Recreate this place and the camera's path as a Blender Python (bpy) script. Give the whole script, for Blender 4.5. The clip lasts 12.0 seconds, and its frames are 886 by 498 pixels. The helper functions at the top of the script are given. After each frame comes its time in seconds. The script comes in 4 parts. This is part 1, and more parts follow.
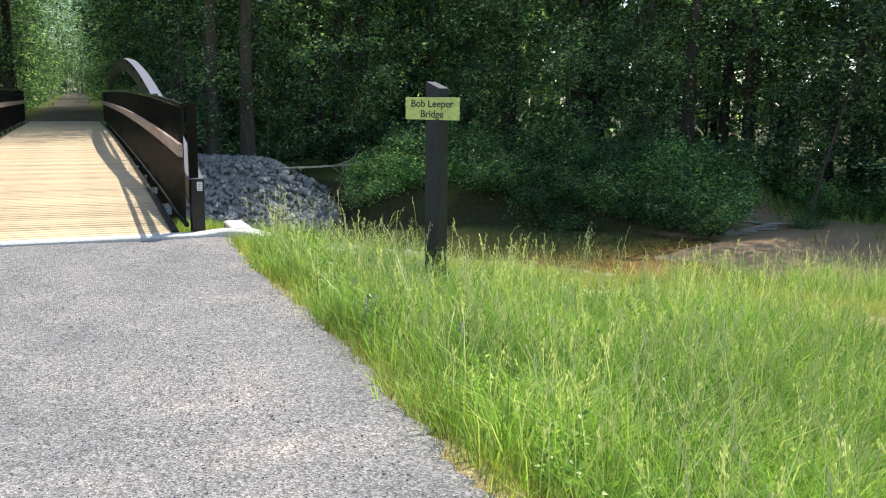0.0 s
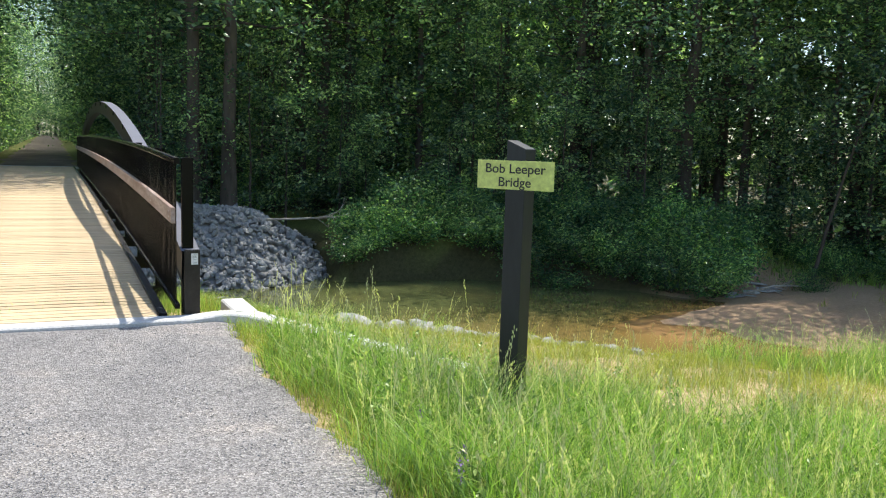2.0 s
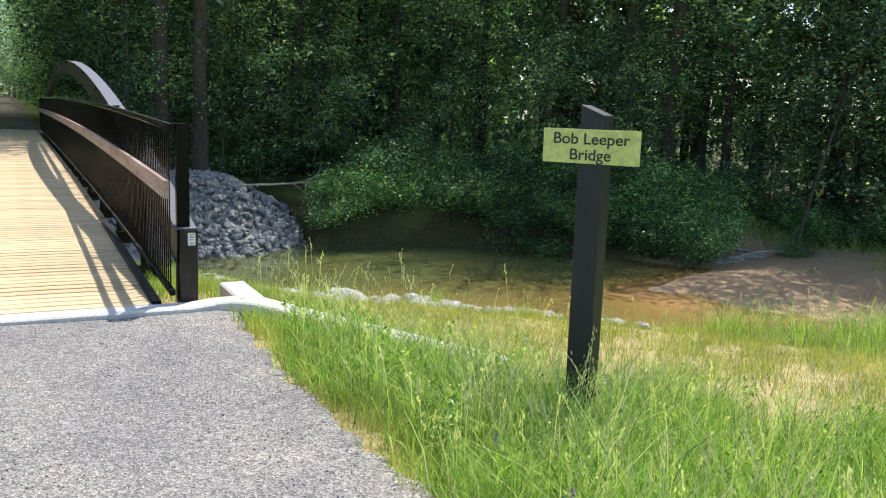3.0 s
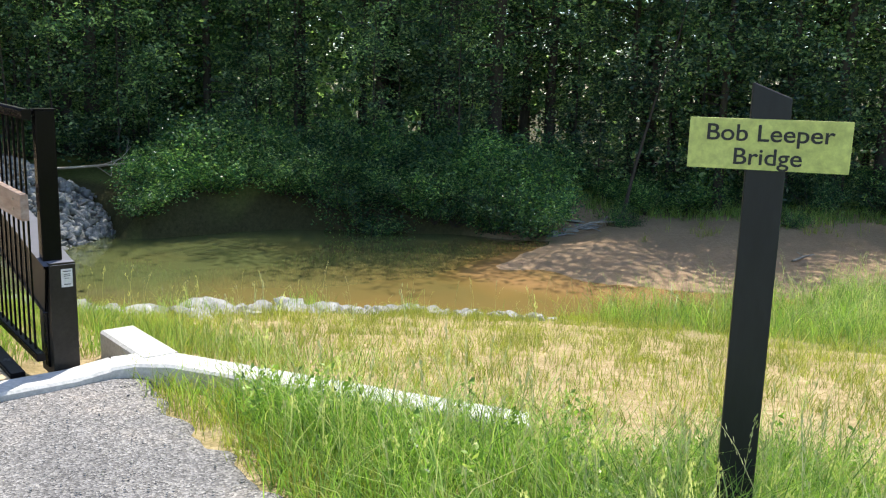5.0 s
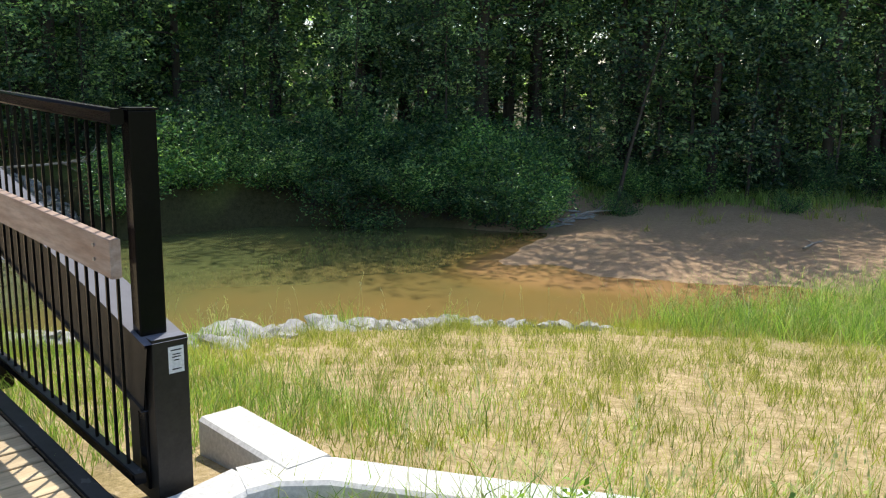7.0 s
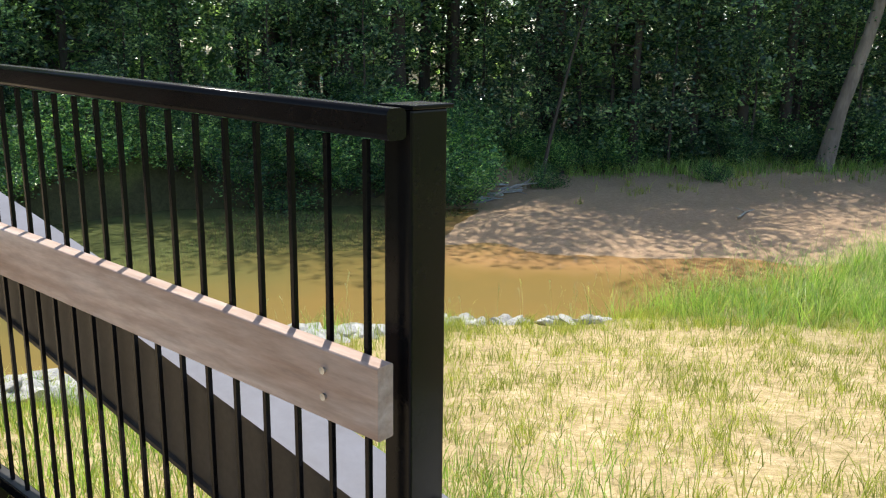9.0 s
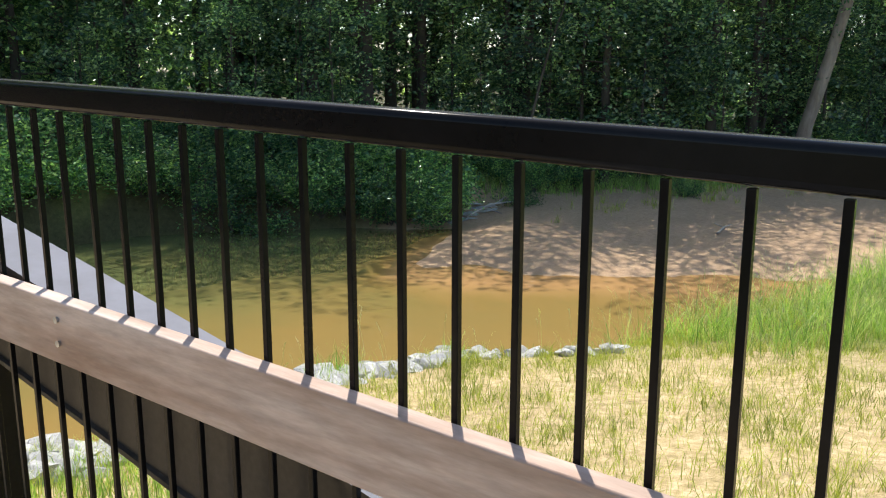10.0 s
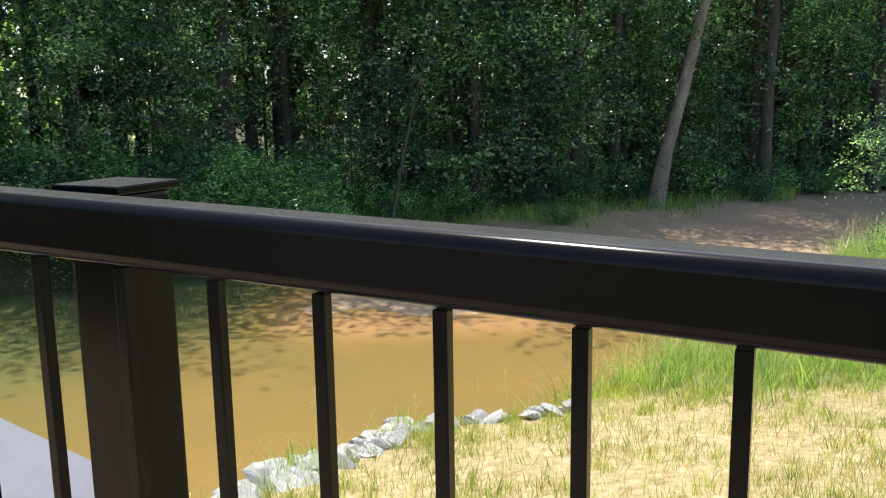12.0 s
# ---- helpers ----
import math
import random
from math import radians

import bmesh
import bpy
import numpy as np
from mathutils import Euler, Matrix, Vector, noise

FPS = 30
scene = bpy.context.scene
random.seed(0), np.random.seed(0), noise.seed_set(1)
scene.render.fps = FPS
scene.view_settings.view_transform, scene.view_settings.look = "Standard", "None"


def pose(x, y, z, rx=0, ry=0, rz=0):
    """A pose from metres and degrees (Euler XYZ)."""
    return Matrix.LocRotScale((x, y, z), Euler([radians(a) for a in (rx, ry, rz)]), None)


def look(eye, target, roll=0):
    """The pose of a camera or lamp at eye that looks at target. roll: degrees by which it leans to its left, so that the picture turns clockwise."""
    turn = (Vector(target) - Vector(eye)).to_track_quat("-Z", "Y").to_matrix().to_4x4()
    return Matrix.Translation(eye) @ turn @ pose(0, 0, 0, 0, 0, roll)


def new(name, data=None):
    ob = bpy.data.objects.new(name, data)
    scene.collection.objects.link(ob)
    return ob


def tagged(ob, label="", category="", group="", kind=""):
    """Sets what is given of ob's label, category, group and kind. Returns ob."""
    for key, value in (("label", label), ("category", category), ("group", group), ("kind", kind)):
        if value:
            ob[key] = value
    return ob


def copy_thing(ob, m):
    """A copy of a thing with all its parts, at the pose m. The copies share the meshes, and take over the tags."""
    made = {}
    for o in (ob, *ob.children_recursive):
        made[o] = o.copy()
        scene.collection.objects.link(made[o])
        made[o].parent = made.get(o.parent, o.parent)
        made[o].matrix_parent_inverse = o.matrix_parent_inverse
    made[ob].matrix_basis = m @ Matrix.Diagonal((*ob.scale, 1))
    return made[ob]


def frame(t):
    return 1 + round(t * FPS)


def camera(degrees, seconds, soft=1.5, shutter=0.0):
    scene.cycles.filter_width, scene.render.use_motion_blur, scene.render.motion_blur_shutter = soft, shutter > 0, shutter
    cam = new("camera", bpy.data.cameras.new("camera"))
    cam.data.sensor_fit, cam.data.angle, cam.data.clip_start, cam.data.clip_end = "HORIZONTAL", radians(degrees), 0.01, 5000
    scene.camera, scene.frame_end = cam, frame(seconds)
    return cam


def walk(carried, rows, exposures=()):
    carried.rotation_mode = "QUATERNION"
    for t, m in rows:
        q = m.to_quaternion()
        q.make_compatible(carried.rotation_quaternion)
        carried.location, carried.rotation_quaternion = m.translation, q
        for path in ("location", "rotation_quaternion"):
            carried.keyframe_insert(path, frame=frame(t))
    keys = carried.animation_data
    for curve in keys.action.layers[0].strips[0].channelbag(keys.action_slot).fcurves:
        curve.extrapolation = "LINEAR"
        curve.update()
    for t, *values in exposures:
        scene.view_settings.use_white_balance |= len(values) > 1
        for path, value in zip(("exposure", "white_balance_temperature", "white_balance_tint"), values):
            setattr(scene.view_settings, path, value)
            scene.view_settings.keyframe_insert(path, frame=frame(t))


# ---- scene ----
cam = camera(55.0, 12.0, soft=1.15)
PATH = [
    (0, (-1.032, -9.531, 1.499), (-0.263, -7.717, 1.156), 0.7),
    (0.5, (-0.962, -9.098, 1.514), (-0.109, -7.314, 1.218), 0.7),
    (1, (-0.999, -8.621, 1.526), (-0.118, -6.843, 1.281), 0.8),
    (1.5, (-0.999, -8.145, 1.542), (-0.16, -6.345, 1.309), 0.7),
    (2, (-1.003, -7.669, 1.573), (-0.172, -5.864, 1.344), 1.8),
    (2.5, (-1.087, -7.141, 1.595), (-0.195, -5.372, 1.317), 2.1),
    (2.7, (-1.094, -6.965, 1.587), (-0.214, -5.194, 1.287), 1.9),
    (4.3, (-1.145, -5.304, 1.565), (-0.027, -3.678, 1.234), 1.5),
    (4.5, (-1.159, -5.108, 1.594), (-0.001, -3.51, 1.267), 1.6),
    (5, (-1.221, -4.584, 1.586), (0.053, -3.085, 1.224), 1.7),
    (5.5, (-1.176, -4.072, 1.550), (0.106, -2.585, 1.173), 1.2),
    (6, (-1.197, -3.59, 1.556), (0.094, -2.112, 1.169), 1.3),
    (6.5, (-1.219, -3.124, 1.577), (0.117, -1.69, 1.180), 1.1),
    (7, (-1.178, -2.652, 1.551), (0.164, -1.222, 1.161), 0.9),
    (7.2, (-1.172, -2.459, 1.546), (0.191, -1.047, 1.160), 1.0),
    (8.8, (-1.073, -0.949, 1.508), (0.389, 0.336, 1.046), 0.3),
    (9, (-1.057, -0.741, 1.533), (0.449, 0.493, 1.078), 0.7),
    (9.5, (-0.997, -0.263, 1.497), (0.547, 0.927, 1.053), 1.2),
    (10, (-0.955, 0.224, 1.516), (0.623, 1.381, 1.102), 0.1),
    (10.5, (-0.885, 0.684, 1.561), (0.741, 1.770, 1.140), -1.6),
    (11, (-0.716, 1.098, 1.562), (0.933, 2.151, 1.149), -0.9),
    (11.5, (-0.635, 1.495, 1.584), (1.080, 2.468, 1.254), -0.4),
    (12, (-0.517, 1.849, 1.578), (1.256, 2.706, 1.230), -0.9),
]
walk(cam, [(t, look(eye, target, roll)) for t, eye, target, roll in PATH],
     [(0, 0.70), (5, 0.74), (7, 0.50), (9, 0.84), (11, 0.84), (11.5, 1.02), (12, 0.98)])

# ---- daylight ----
SUN_DIR = Vector((0.50, 0.40, 1.43)).normalized()
world = bpy.data.worlds.new("world")
scene.world = world
world.use_nodes = True
wn = world.node_tree.nodes
sky = wn.new("ShaderNodeTexSky")
sky.sky_type, sky.sun_disc = "NISHITA", False
sky.sun_elevation, sky.sun_rotation = math.asin(SUN_DIR.z), math.atan2(SUN_DIR.x, SUN_DIR.y)
world.node_tree.links.new(sky.outputs[0], wn["Background"].inputs[0])
wn["Background"].inputs[1].default_value = 0.15
sun = new("sun", bpy.data.lights.new("sun", "SUN"))
sun.data.energy, sun.data.angle, sun.data.color = 4.2, radians(0.5), (1.0, 0.95, 0.86)
sun.matrix_world = look(SUN_DIR * 40, (0, 0, 0))

rng = np.random.default_rng(7)


# ---- materials ----
def nodes_of(name):
    m = bpy.data.materials.new(name)
    m.use_nodes = True
    return m, m.node_tree.nodes, m.node_tree.links, m.node_tree.nodes["Principled BSDF"]


def ramp(nt, src, stops):
    r = nt.nodes.new("ShaderNodeValToRGB")
    while len(r.color_ramp.elements) < len(stops):
        r.color_ramp.elements.new(0.5)
    for e, (p, c) in zip(r.color_ramp.elements, stops):
        e.position, e.color = p, (*c, 1)
    nt.links.new(src, r.inputs[0])
    return r.outputs[0]


def noise_out(nt, scale, detail=4, rough=0.6, coords=None, stretch=None):
    t = nt.nodes.new("ShaderNodeTexNoise")
    t.inputs["Scale"].default_value, t.inputs["Detail"].default_value, t.inputs["Roughness"].default_value = scale, detail, rough
    if coords is None:
        coords = nt.nodes.new("ShaderNodeTexCoord").outputs["Object"]
    if stretch:
        mp = nt.nodes.new("ShaderNodeMapping")
        mp.inputs["Scale"].default_value = stretch
        nt.links.new(coords, mp.inputs[0])
        coords = mp.outputs[0]
    nt.links.new(coords, t.inputs["Vector"])
    return t.outputs["Fac"]


def mix(nt, fac, a, b, blend="MIX"):
    x = nt.nodes.new("ShaderNodeMix")
    x.data_type, x.blend_type = "RGBA", blend
    for sock, v in ((x.inputs[0], fac), (x.inputs[6], a), (x.inputs[7], b)):
        if isinstance(v, bpy.types.NodeSocket):
            nt.links.new(v, sock)
        elif isinstance(v, tuple):
            sock.default_value = (*v, 1)
        else:
            sock.default_value = v
    return x.outputs[2]


def bump(nt, bsdf, height, strength, dist=0.01):
    b = nt.nodes.new("ShaderNodeBump")
    b.inputs["Strength"].default_value, b.inputs["Distance"].default_value = strength, dist
    nt.links.new(height, b.inputs["Height"])
    nt.links.new(b.outputs[0], bsdf.inputs["Normal"])


def world_pos(nt):
    return nt.nodes.new("ShaderNodeNewGeometry").outputs["Position"]


def surface(name, stops, scale, rough=0.8, metal=0.0, fine=None, bumps=0.3, dist=0.01, stretch=None, spread=0.0):
    """A grained material: large noise through a colour ramp, finer noise on top, bump; spread: variation from piece to piece."""
    m, n, l, b = nodes_of(name)
    nt = m.node_tree
    col = ramp(nt, noise_out(nt, scale, 5, 0.62, stretch=stretch), stops)
    f = noise_out(nt, fine or scale * 9, 4, 0.7, stretch=stretch)
    col = mix(nt, 0.55, col, ramp(nt, f, [(0.3, (0.55, 0.55, 0.55)), (0.7, (1.3, 1.3, 1.3))]), "MULTIPLY")
    if spread:
        info = n.new("ShaderNodeObjectInfo")
        col = mix(nt, 1.0, col, ramp(nt, info.outputs["Random"], [(0, (1 - spread,) * 3), (1, (1 + spread,) * 3)]), "MULTIPLY")
    l.new(col, b.inputs["Base Color"])
    b.inputs["Roughness"].default_value, b.inputs["Metallic"].default_value = rough, metal
    bump(nt, b, f, bumps, dist)
    return m


def leafy(name, dark, light, glow=0.45, rough=0.5, dry=None, patchy=False):
    """Foliage: varies from leaf to leaf, lets light through; patchy: paints in glints and shaded or sunlit clumps."""
    m, n, l, b = nodes_of(name)
    nt = m.node_tree
    g = n.new("ShaderNodeNewGeometry")
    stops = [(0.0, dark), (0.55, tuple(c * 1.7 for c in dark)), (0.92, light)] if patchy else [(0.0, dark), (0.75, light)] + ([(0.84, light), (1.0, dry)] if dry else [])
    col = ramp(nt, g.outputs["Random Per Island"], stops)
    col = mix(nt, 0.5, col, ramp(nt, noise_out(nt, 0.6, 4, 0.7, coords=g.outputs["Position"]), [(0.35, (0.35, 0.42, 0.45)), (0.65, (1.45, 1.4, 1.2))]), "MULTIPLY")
    # Patches for tone between trees, and for shaded and sunlit clumps painted in
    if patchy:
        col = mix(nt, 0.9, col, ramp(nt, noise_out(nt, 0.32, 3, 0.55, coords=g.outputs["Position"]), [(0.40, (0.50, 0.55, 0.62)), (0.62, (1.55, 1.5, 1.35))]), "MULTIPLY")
    l.new(col, b.inputs["Base Color"])
    b.inputs["Roughness"].default_value = rough
    t = n.new("ShaderNodeBsdfTranslucent")
    l.new(mix(nt, 1.0, col, (1.35, 1.65, 0.75), "MULTIPLY"), t.inputs["Color"])
    mx = n.new("ShaderNodeMixShader")
    mx.inputs[0].default_value = glow
    l.new(b.outputs[0], mx.inputs[1])
    l.new(t.outputs[0], mx.inputs[2])
    l.new(mx.outputs[0], n["Material Output"].inputs["Surface"])
    return m


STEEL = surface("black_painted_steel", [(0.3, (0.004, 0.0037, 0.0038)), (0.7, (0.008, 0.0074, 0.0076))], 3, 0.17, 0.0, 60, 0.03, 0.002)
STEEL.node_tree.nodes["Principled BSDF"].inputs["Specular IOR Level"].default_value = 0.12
# Browner than the rail steel, to stand for light bounced off the deck.
ARCH_STEEL = surface("dust_and_sheen_steel", [(0.3, (0.026, 0.022, 0.018)), (0.7, (0.046, 0.039, 0.032))], 3, 0.35, 0.0, 60, 0.05, 0.002)


def dust_and_sheen(m, dust, dull):
    """Pale dust settled on the faces that look up, with the sky's sheen painted in."""
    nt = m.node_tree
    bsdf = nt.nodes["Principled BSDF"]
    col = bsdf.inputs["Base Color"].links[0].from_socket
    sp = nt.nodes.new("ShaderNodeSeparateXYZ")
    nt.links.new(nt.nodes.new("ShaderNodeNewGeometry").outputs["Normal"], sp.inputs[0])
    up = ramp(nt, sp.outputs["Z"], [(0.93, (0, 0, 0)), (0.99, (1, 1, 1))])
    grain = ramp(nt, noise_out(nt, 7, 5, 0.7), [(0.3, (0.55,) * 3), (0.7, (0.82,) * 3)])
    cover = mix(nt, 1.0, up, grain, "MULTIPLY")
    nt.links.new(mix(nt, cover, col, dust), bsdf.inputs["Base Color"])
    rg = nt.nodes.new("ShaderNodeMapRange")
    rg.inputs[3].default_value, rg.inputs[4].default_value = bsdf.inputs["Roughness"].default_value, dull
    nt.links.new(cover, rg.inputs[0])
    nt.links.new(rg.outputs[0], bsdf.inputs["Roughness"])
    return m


dust_and_sheen(STEEL, (0.085, 0.082, 0.08), 0.3)
# The bluish tone paints the sky's reflection into the rib's dust colour.
dust_and_sheen(ARCH_STEEL, (0.21, 0.22, 0.27), 0.7)
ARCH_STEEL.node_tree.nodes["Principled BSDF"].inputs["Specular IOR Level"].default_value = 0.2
BARK = surface("grey_brown_bark", [(0.3, (0.035, 0.028, 0.021)), (0.7, (0.11, 0.09, 0.068))], 1.6, 0.9, 0, 9, 0.9, 0.05, (1, 1, 0.25), 0.25)
PALE_BARK = surface("pale_bark", [(0.3, (0.13, 0.10, 0.078)), (0.7, (0.30, 0.245, 0.19))], 1.2, 0.9, 0, 8, 0.8, 0.04, (1, 1, 0.3), 0.1)
DRIFT = surface("bleached_wood", [(0.3, (0.25, 0.21, 0.17)), (0.7, (0.5, 0.46, 0.40))], 2, 0.85, 0, 18, 0.5, 0.01, (1, 1, 0.3))
CONCRETE = surface("pale_concrete", [(0.3, (0.49, 0.48, 0.455)), (0.7, (0.64, 0.63, 0.605))], 2.2, 0.85, 0, 45, 0.25, 0.004)
# Sun and half shade put into one stone's colour: pale bank, darker mound.
SUNLIT_STONE = surface("sunlit_grey_stone", [(0.3, (0.28, 0.28, 0.27)), (0.7, (0.52, 0.51, 0.49))], 4, 0.85, 0, 22, 0.7, 0.02, None, 0.22)
STONE = surface("grey_riprap_stone", [(0.3, (0.17, 0.17, 0.165)), (0.7, (0.40, 0.395, 0.38))], 4, 0.85, 0, 25, 0.6, 0.02, None, 0.28)
STONE_MIX = surface("mixed_riprap_stone", [(0.3, (0.17, 0.175, 0.175)), (0.7, (0.40, 0.40, 0.395))], 1.3, 0.85, 0, 25, 0.6, 0.02)
PLANK = surface("sunbleached_deck_wood", [(0.25, (0.45, 0.33, 0.19)), (0.75, (0.62, 0.49, 0.31))], 2.5, 0.75, 0, 22, 0.3, 0.004, (0.15, 1.3, 1), 0.13)
RUB = surface("weathered_brown_hardwood", [(0.3, (0.27, 0.165, 0.115)), (0.5, (0.40, 0.29, 0.23)), (0.72, (0.54, 0.44, 0.385))], 7, 0.55, 0, 34, 0.25, 0.003, (1.5, 0.22, 1.5))
POST = surface("dark_recycled_plastic", [(0.3, (0.007, 0.008, 0.009)), (0.7, (0.020, 0.021, 0.024))], 4, 0.5, 0, 40, 0.15, 0.003, (1, 1, 0.25))
PANEL = surface("yellow_green_sign_sheet", [(0.3, (0.60, 0.63, 0.17)), (0.7, (0.68, 0.71, 0.21))], 3, 0.45, 0, 30, 0.03, 0.001)
INK = surface("black_ink", [(0.3, (0.02, 0.02, 0.02)), (0.7, (0.03, 0.03, 0.03))], 3, 0.5, 0, 30, 0.02, 0.001)
LABEL = surface("white_label", [(0.3, (0.70, 0.69, 0.66)), (0.7, (0.80, 0.79, 0.76))], 6, 0.5, 0, 50, 0.02, 0.001)
ZINC = surface("galvanised_bolt", [(0.3, (0.35, 0.34, 0.33)), (0.7, (0.55, 0.54, 0.52))], 20, 0.4, 0.8, 80, 0.1, 0.001)
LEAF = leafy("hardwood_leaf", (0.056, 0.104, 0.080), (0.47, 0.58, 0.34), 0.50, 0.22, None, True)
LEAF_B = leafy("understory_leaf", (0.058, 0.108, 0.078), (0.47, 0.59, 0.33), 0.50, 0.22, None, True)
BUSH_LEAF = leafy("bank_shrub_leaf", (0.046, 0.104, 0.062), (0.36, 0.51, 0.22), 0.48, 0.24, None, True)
GRASS = leafy("lush_grass_blade", (0.08, 0.16, 0.032), (0.38, 0.52, 0.13), 0.36, 0.40, (0.66, 0.58, 0.30))
THIN = leafy("thin_yellow_grass_blade", (0.16, 0.19, 0.035), (0.42, 0.42, 0.10), 0.38, 0.55, (0.56, 0.44, 0.22))
SEED = leafy("seed_head", (0.40, 0.38, 0.18), (0.64, 0.60, 0.36), 0.35, 0.7)
PETAL = leafy("violet_petal", (0.16, 0.08, 0.36), (0.34, 0.20, 0.58), 0.3, 0.6)


def gravel_material():
    m, n, l, b = nodes_of("grey_stone_dust")
    nt = m.node_tree
    p = world_pos(nt)
    v = n.new("ShaderNodeTexVoronoi")
    v.inputs["Scale"].default_value = 95
    l.new(p, v.inputs["Vector"])
    grain = ramp(nt, v.outputs["Color"], [(0.05, (0.115, 0.112, 0.110)), (0.5, (0.232, 0.224, 0.220)), (0.95, (0.40, 0.388, 0.378))])
    stain = ramp(nt, noise_out(nt, 1.1, 5, 0.65, p), [(0.3, (0.78, 0.78, 0.79)), (0.52, (1.0, 0.99, 0.98)), (0.62, (1.18, 1.13, 1.08)), (0.70, (1.65, 1.5, 1.36))])
    col = mix(nt, 1.0, grain, stain, "MULTIPLY")
    col = mix(nt, 0.5, col, ramp(nt, noise_out(nt, 26, 3, 0.6, p), [(0.3, (0.6, 0.6, 0.6)), (0.7, (1.35, 1.35, 1.35))]), "MULTIPLY")
    l.new(col, b.inputs["Base Color"])
    b.inputs["Roughness"].default_value = 0.95
    b.inputs["Specular IOR Level"].default_value = 0.2
    bump(nt, b, v.outputs["Distance"], 0.8, 0.012)
    return m


def ground_material():
    """Soil of four kinds; the mesh says where each lies."""
    m, n, l, b = nodes_of("soil")
    nt = m.node_tree
    p = world_pos(nt)
    a = n.new("ShaderNodeAttribute")
    a.attribute_name = "soil"
    sp = n.new("ShaderNodeSeparateColor")
    l.new(a.outputs["Color"], sp.inputs[0])
    big, mid, fine = noise_out(nt, 0.5, 4, 0.6, p), noise_out(nt, 7.0, 7, 0.8, p), noise_out(nt, 38, 4, 0.75, p)
    turf = ramp(nt, mid, [(0.3, (0.08, 0.11, 0.025)), (0.7, (0.24, 0.24, 0.08))])
    straw = ramp(nt, mid, [(0.30, (0.175, 0.145, 0.055)), (0.48, (0.385, 0.295, 0.15)), (0.69, (0.60, 0.47, 0.30))])
    sand = ramp(nt, mid, [(0.3, (0.30, 0.195, 0.115)), (0.7, (0.49, 0.345, 0.225))])
    wood = ramp(nt, mid, [(0.3, (0.035, 0.035, 0.015)), (0.7, (0.11, 0.10, 0.045))])
    col = mix(nt, sp.outputs[0], turf, straw)
    col = mix(nt, sp.outputs[1], col, sand)
    col = mix(nt, sp.outputs[2], col, wood)
    col = mix(nt, 0.6, col, ramp(nt, fine, [(0.3, (0.6, 0.6, 0.6)), (0.7, (1.35, 1.35, 1.35))]), "MULTIPLY")
    col = mix(nt, 0.5, col, ramp(nt, big, [(0.3, (0.8, 0.8, 0.8)), (0.7, (1.2, 1.2, 1.2))]), "MULTIPLY")
    l.new(col, b.inputs["Base Color"])
    b.inputs["Roughness"].default_value = 0.95
    b.inputs["Specular IOR Level"].default_value = 0.185
    bump(nt, b, fine, 0.7, 0.03)
    return m


def water_material():
    """Muddy creek water, more orange over the shallow sand, greener in the pool."""
    m, n, l, b = nodes_of("muddy_water")
    nt = m.node_tree
    p = world_pos(nt)
    a = n.new("ShaderNodeAttribute")
    a.attribute_name = "shallow"
    wob = n.new("ShaderNodeMath")
    wob.operation = "MULTIPLY_ADD"
    l.new(noise_out(nt, 0.25, 4, 0.6, p), wob.inputs[0])
    wob.inputs[1].default_value = 0.5
    sub = n.new("ShaderNodeMath")
    sub.operation = "SUBTRACT"
    l.new(a.outputs["Fac"], sub.inputs[0])
    sub.inputs[1].default_value = 0.25
    l.new(sub.outputs[0], wob.inputs[2])
    col = ramp(nt, wob.outputs[0], [(0.0, (0.105, 0.120, 0.045)), (0.5, (0.225, 0.150, 0.048)), (1.0, (0.36, 0.21, 0.088))])
    l.new(col, b.inputs["Base Color"])
    b.inputs["Roughness"].default_value = 0.06
    b.inputs["IOR"].default_value = 1.33
    bump(nt, b, noise_out(nt, 5, 3, 0.5, p), 0.02, 0.03)
    return m


TRAIL = surface("brown_stone_dust", [(0.3, (0.10, 0.078, 0.062)), (0.7, (0.23, 0.18, 0.145))], 0.7, 0.95, 0, 9, 0.5, 0.02)
GRAVEL, SOIL, WATER = gravel_material(), ground_material(), water_material()


# ---- building helpers ----
def linked(name, me, material, parent=None, label=""):
    if material is not None and not me.materials:
        me.materials.append(material)
    ob = new(name, me)
    if parent is not None:
        ob.parent = parent
    if label:
        ob["label"] = label
    return ob


def part(name, bm, material, parent=None, label="", smooth=False):
    me = bpy.data.meshes.new(name)
    bm.to_mesh(me)
    bm.free()
    if smooth:
        me.polygons.foreach_set("use_smooth", [True] * len(me.polygons))
    return linked(name, me, material, parent, label)


def thing(name, label, category, at=(0, 0, 0), group="", kind=""):
    ob = new(name)
    ob.location = at
    ob.empty_display_size = 0.2
    return tagged(ob, label, category, group, kind)


def add_box(bm, a, b, bev=0.0, m=None):
    made = bmesh.ops.create_cube(bm, size=1)["verts"]
    for v in made:
        v.co = Vector([(a[i] + b[i]) / 2 + v.co[i] * (b[i] - a[i]) for i in range(3)])
    if bev:
        edges = list({e for v in made for e in v.link_edges})
        r = bmesh.ops.bevel(bm, geom=edges, offset=bev, segments=3, affect="EDGES", profile=0.6)
        made = list({v for f in r["faces"] for v in f.verts} | {v for v in made if v.is_valid})
    if m is not None:
        bmesh.ops.transform(bm, matrix=m, verts=[v for v in made if v.is_valid])
    return bm


def box_bm(a, b, bev=0.0, m=None):
    return add_box(bmesh.new(), a, b, bev, m)


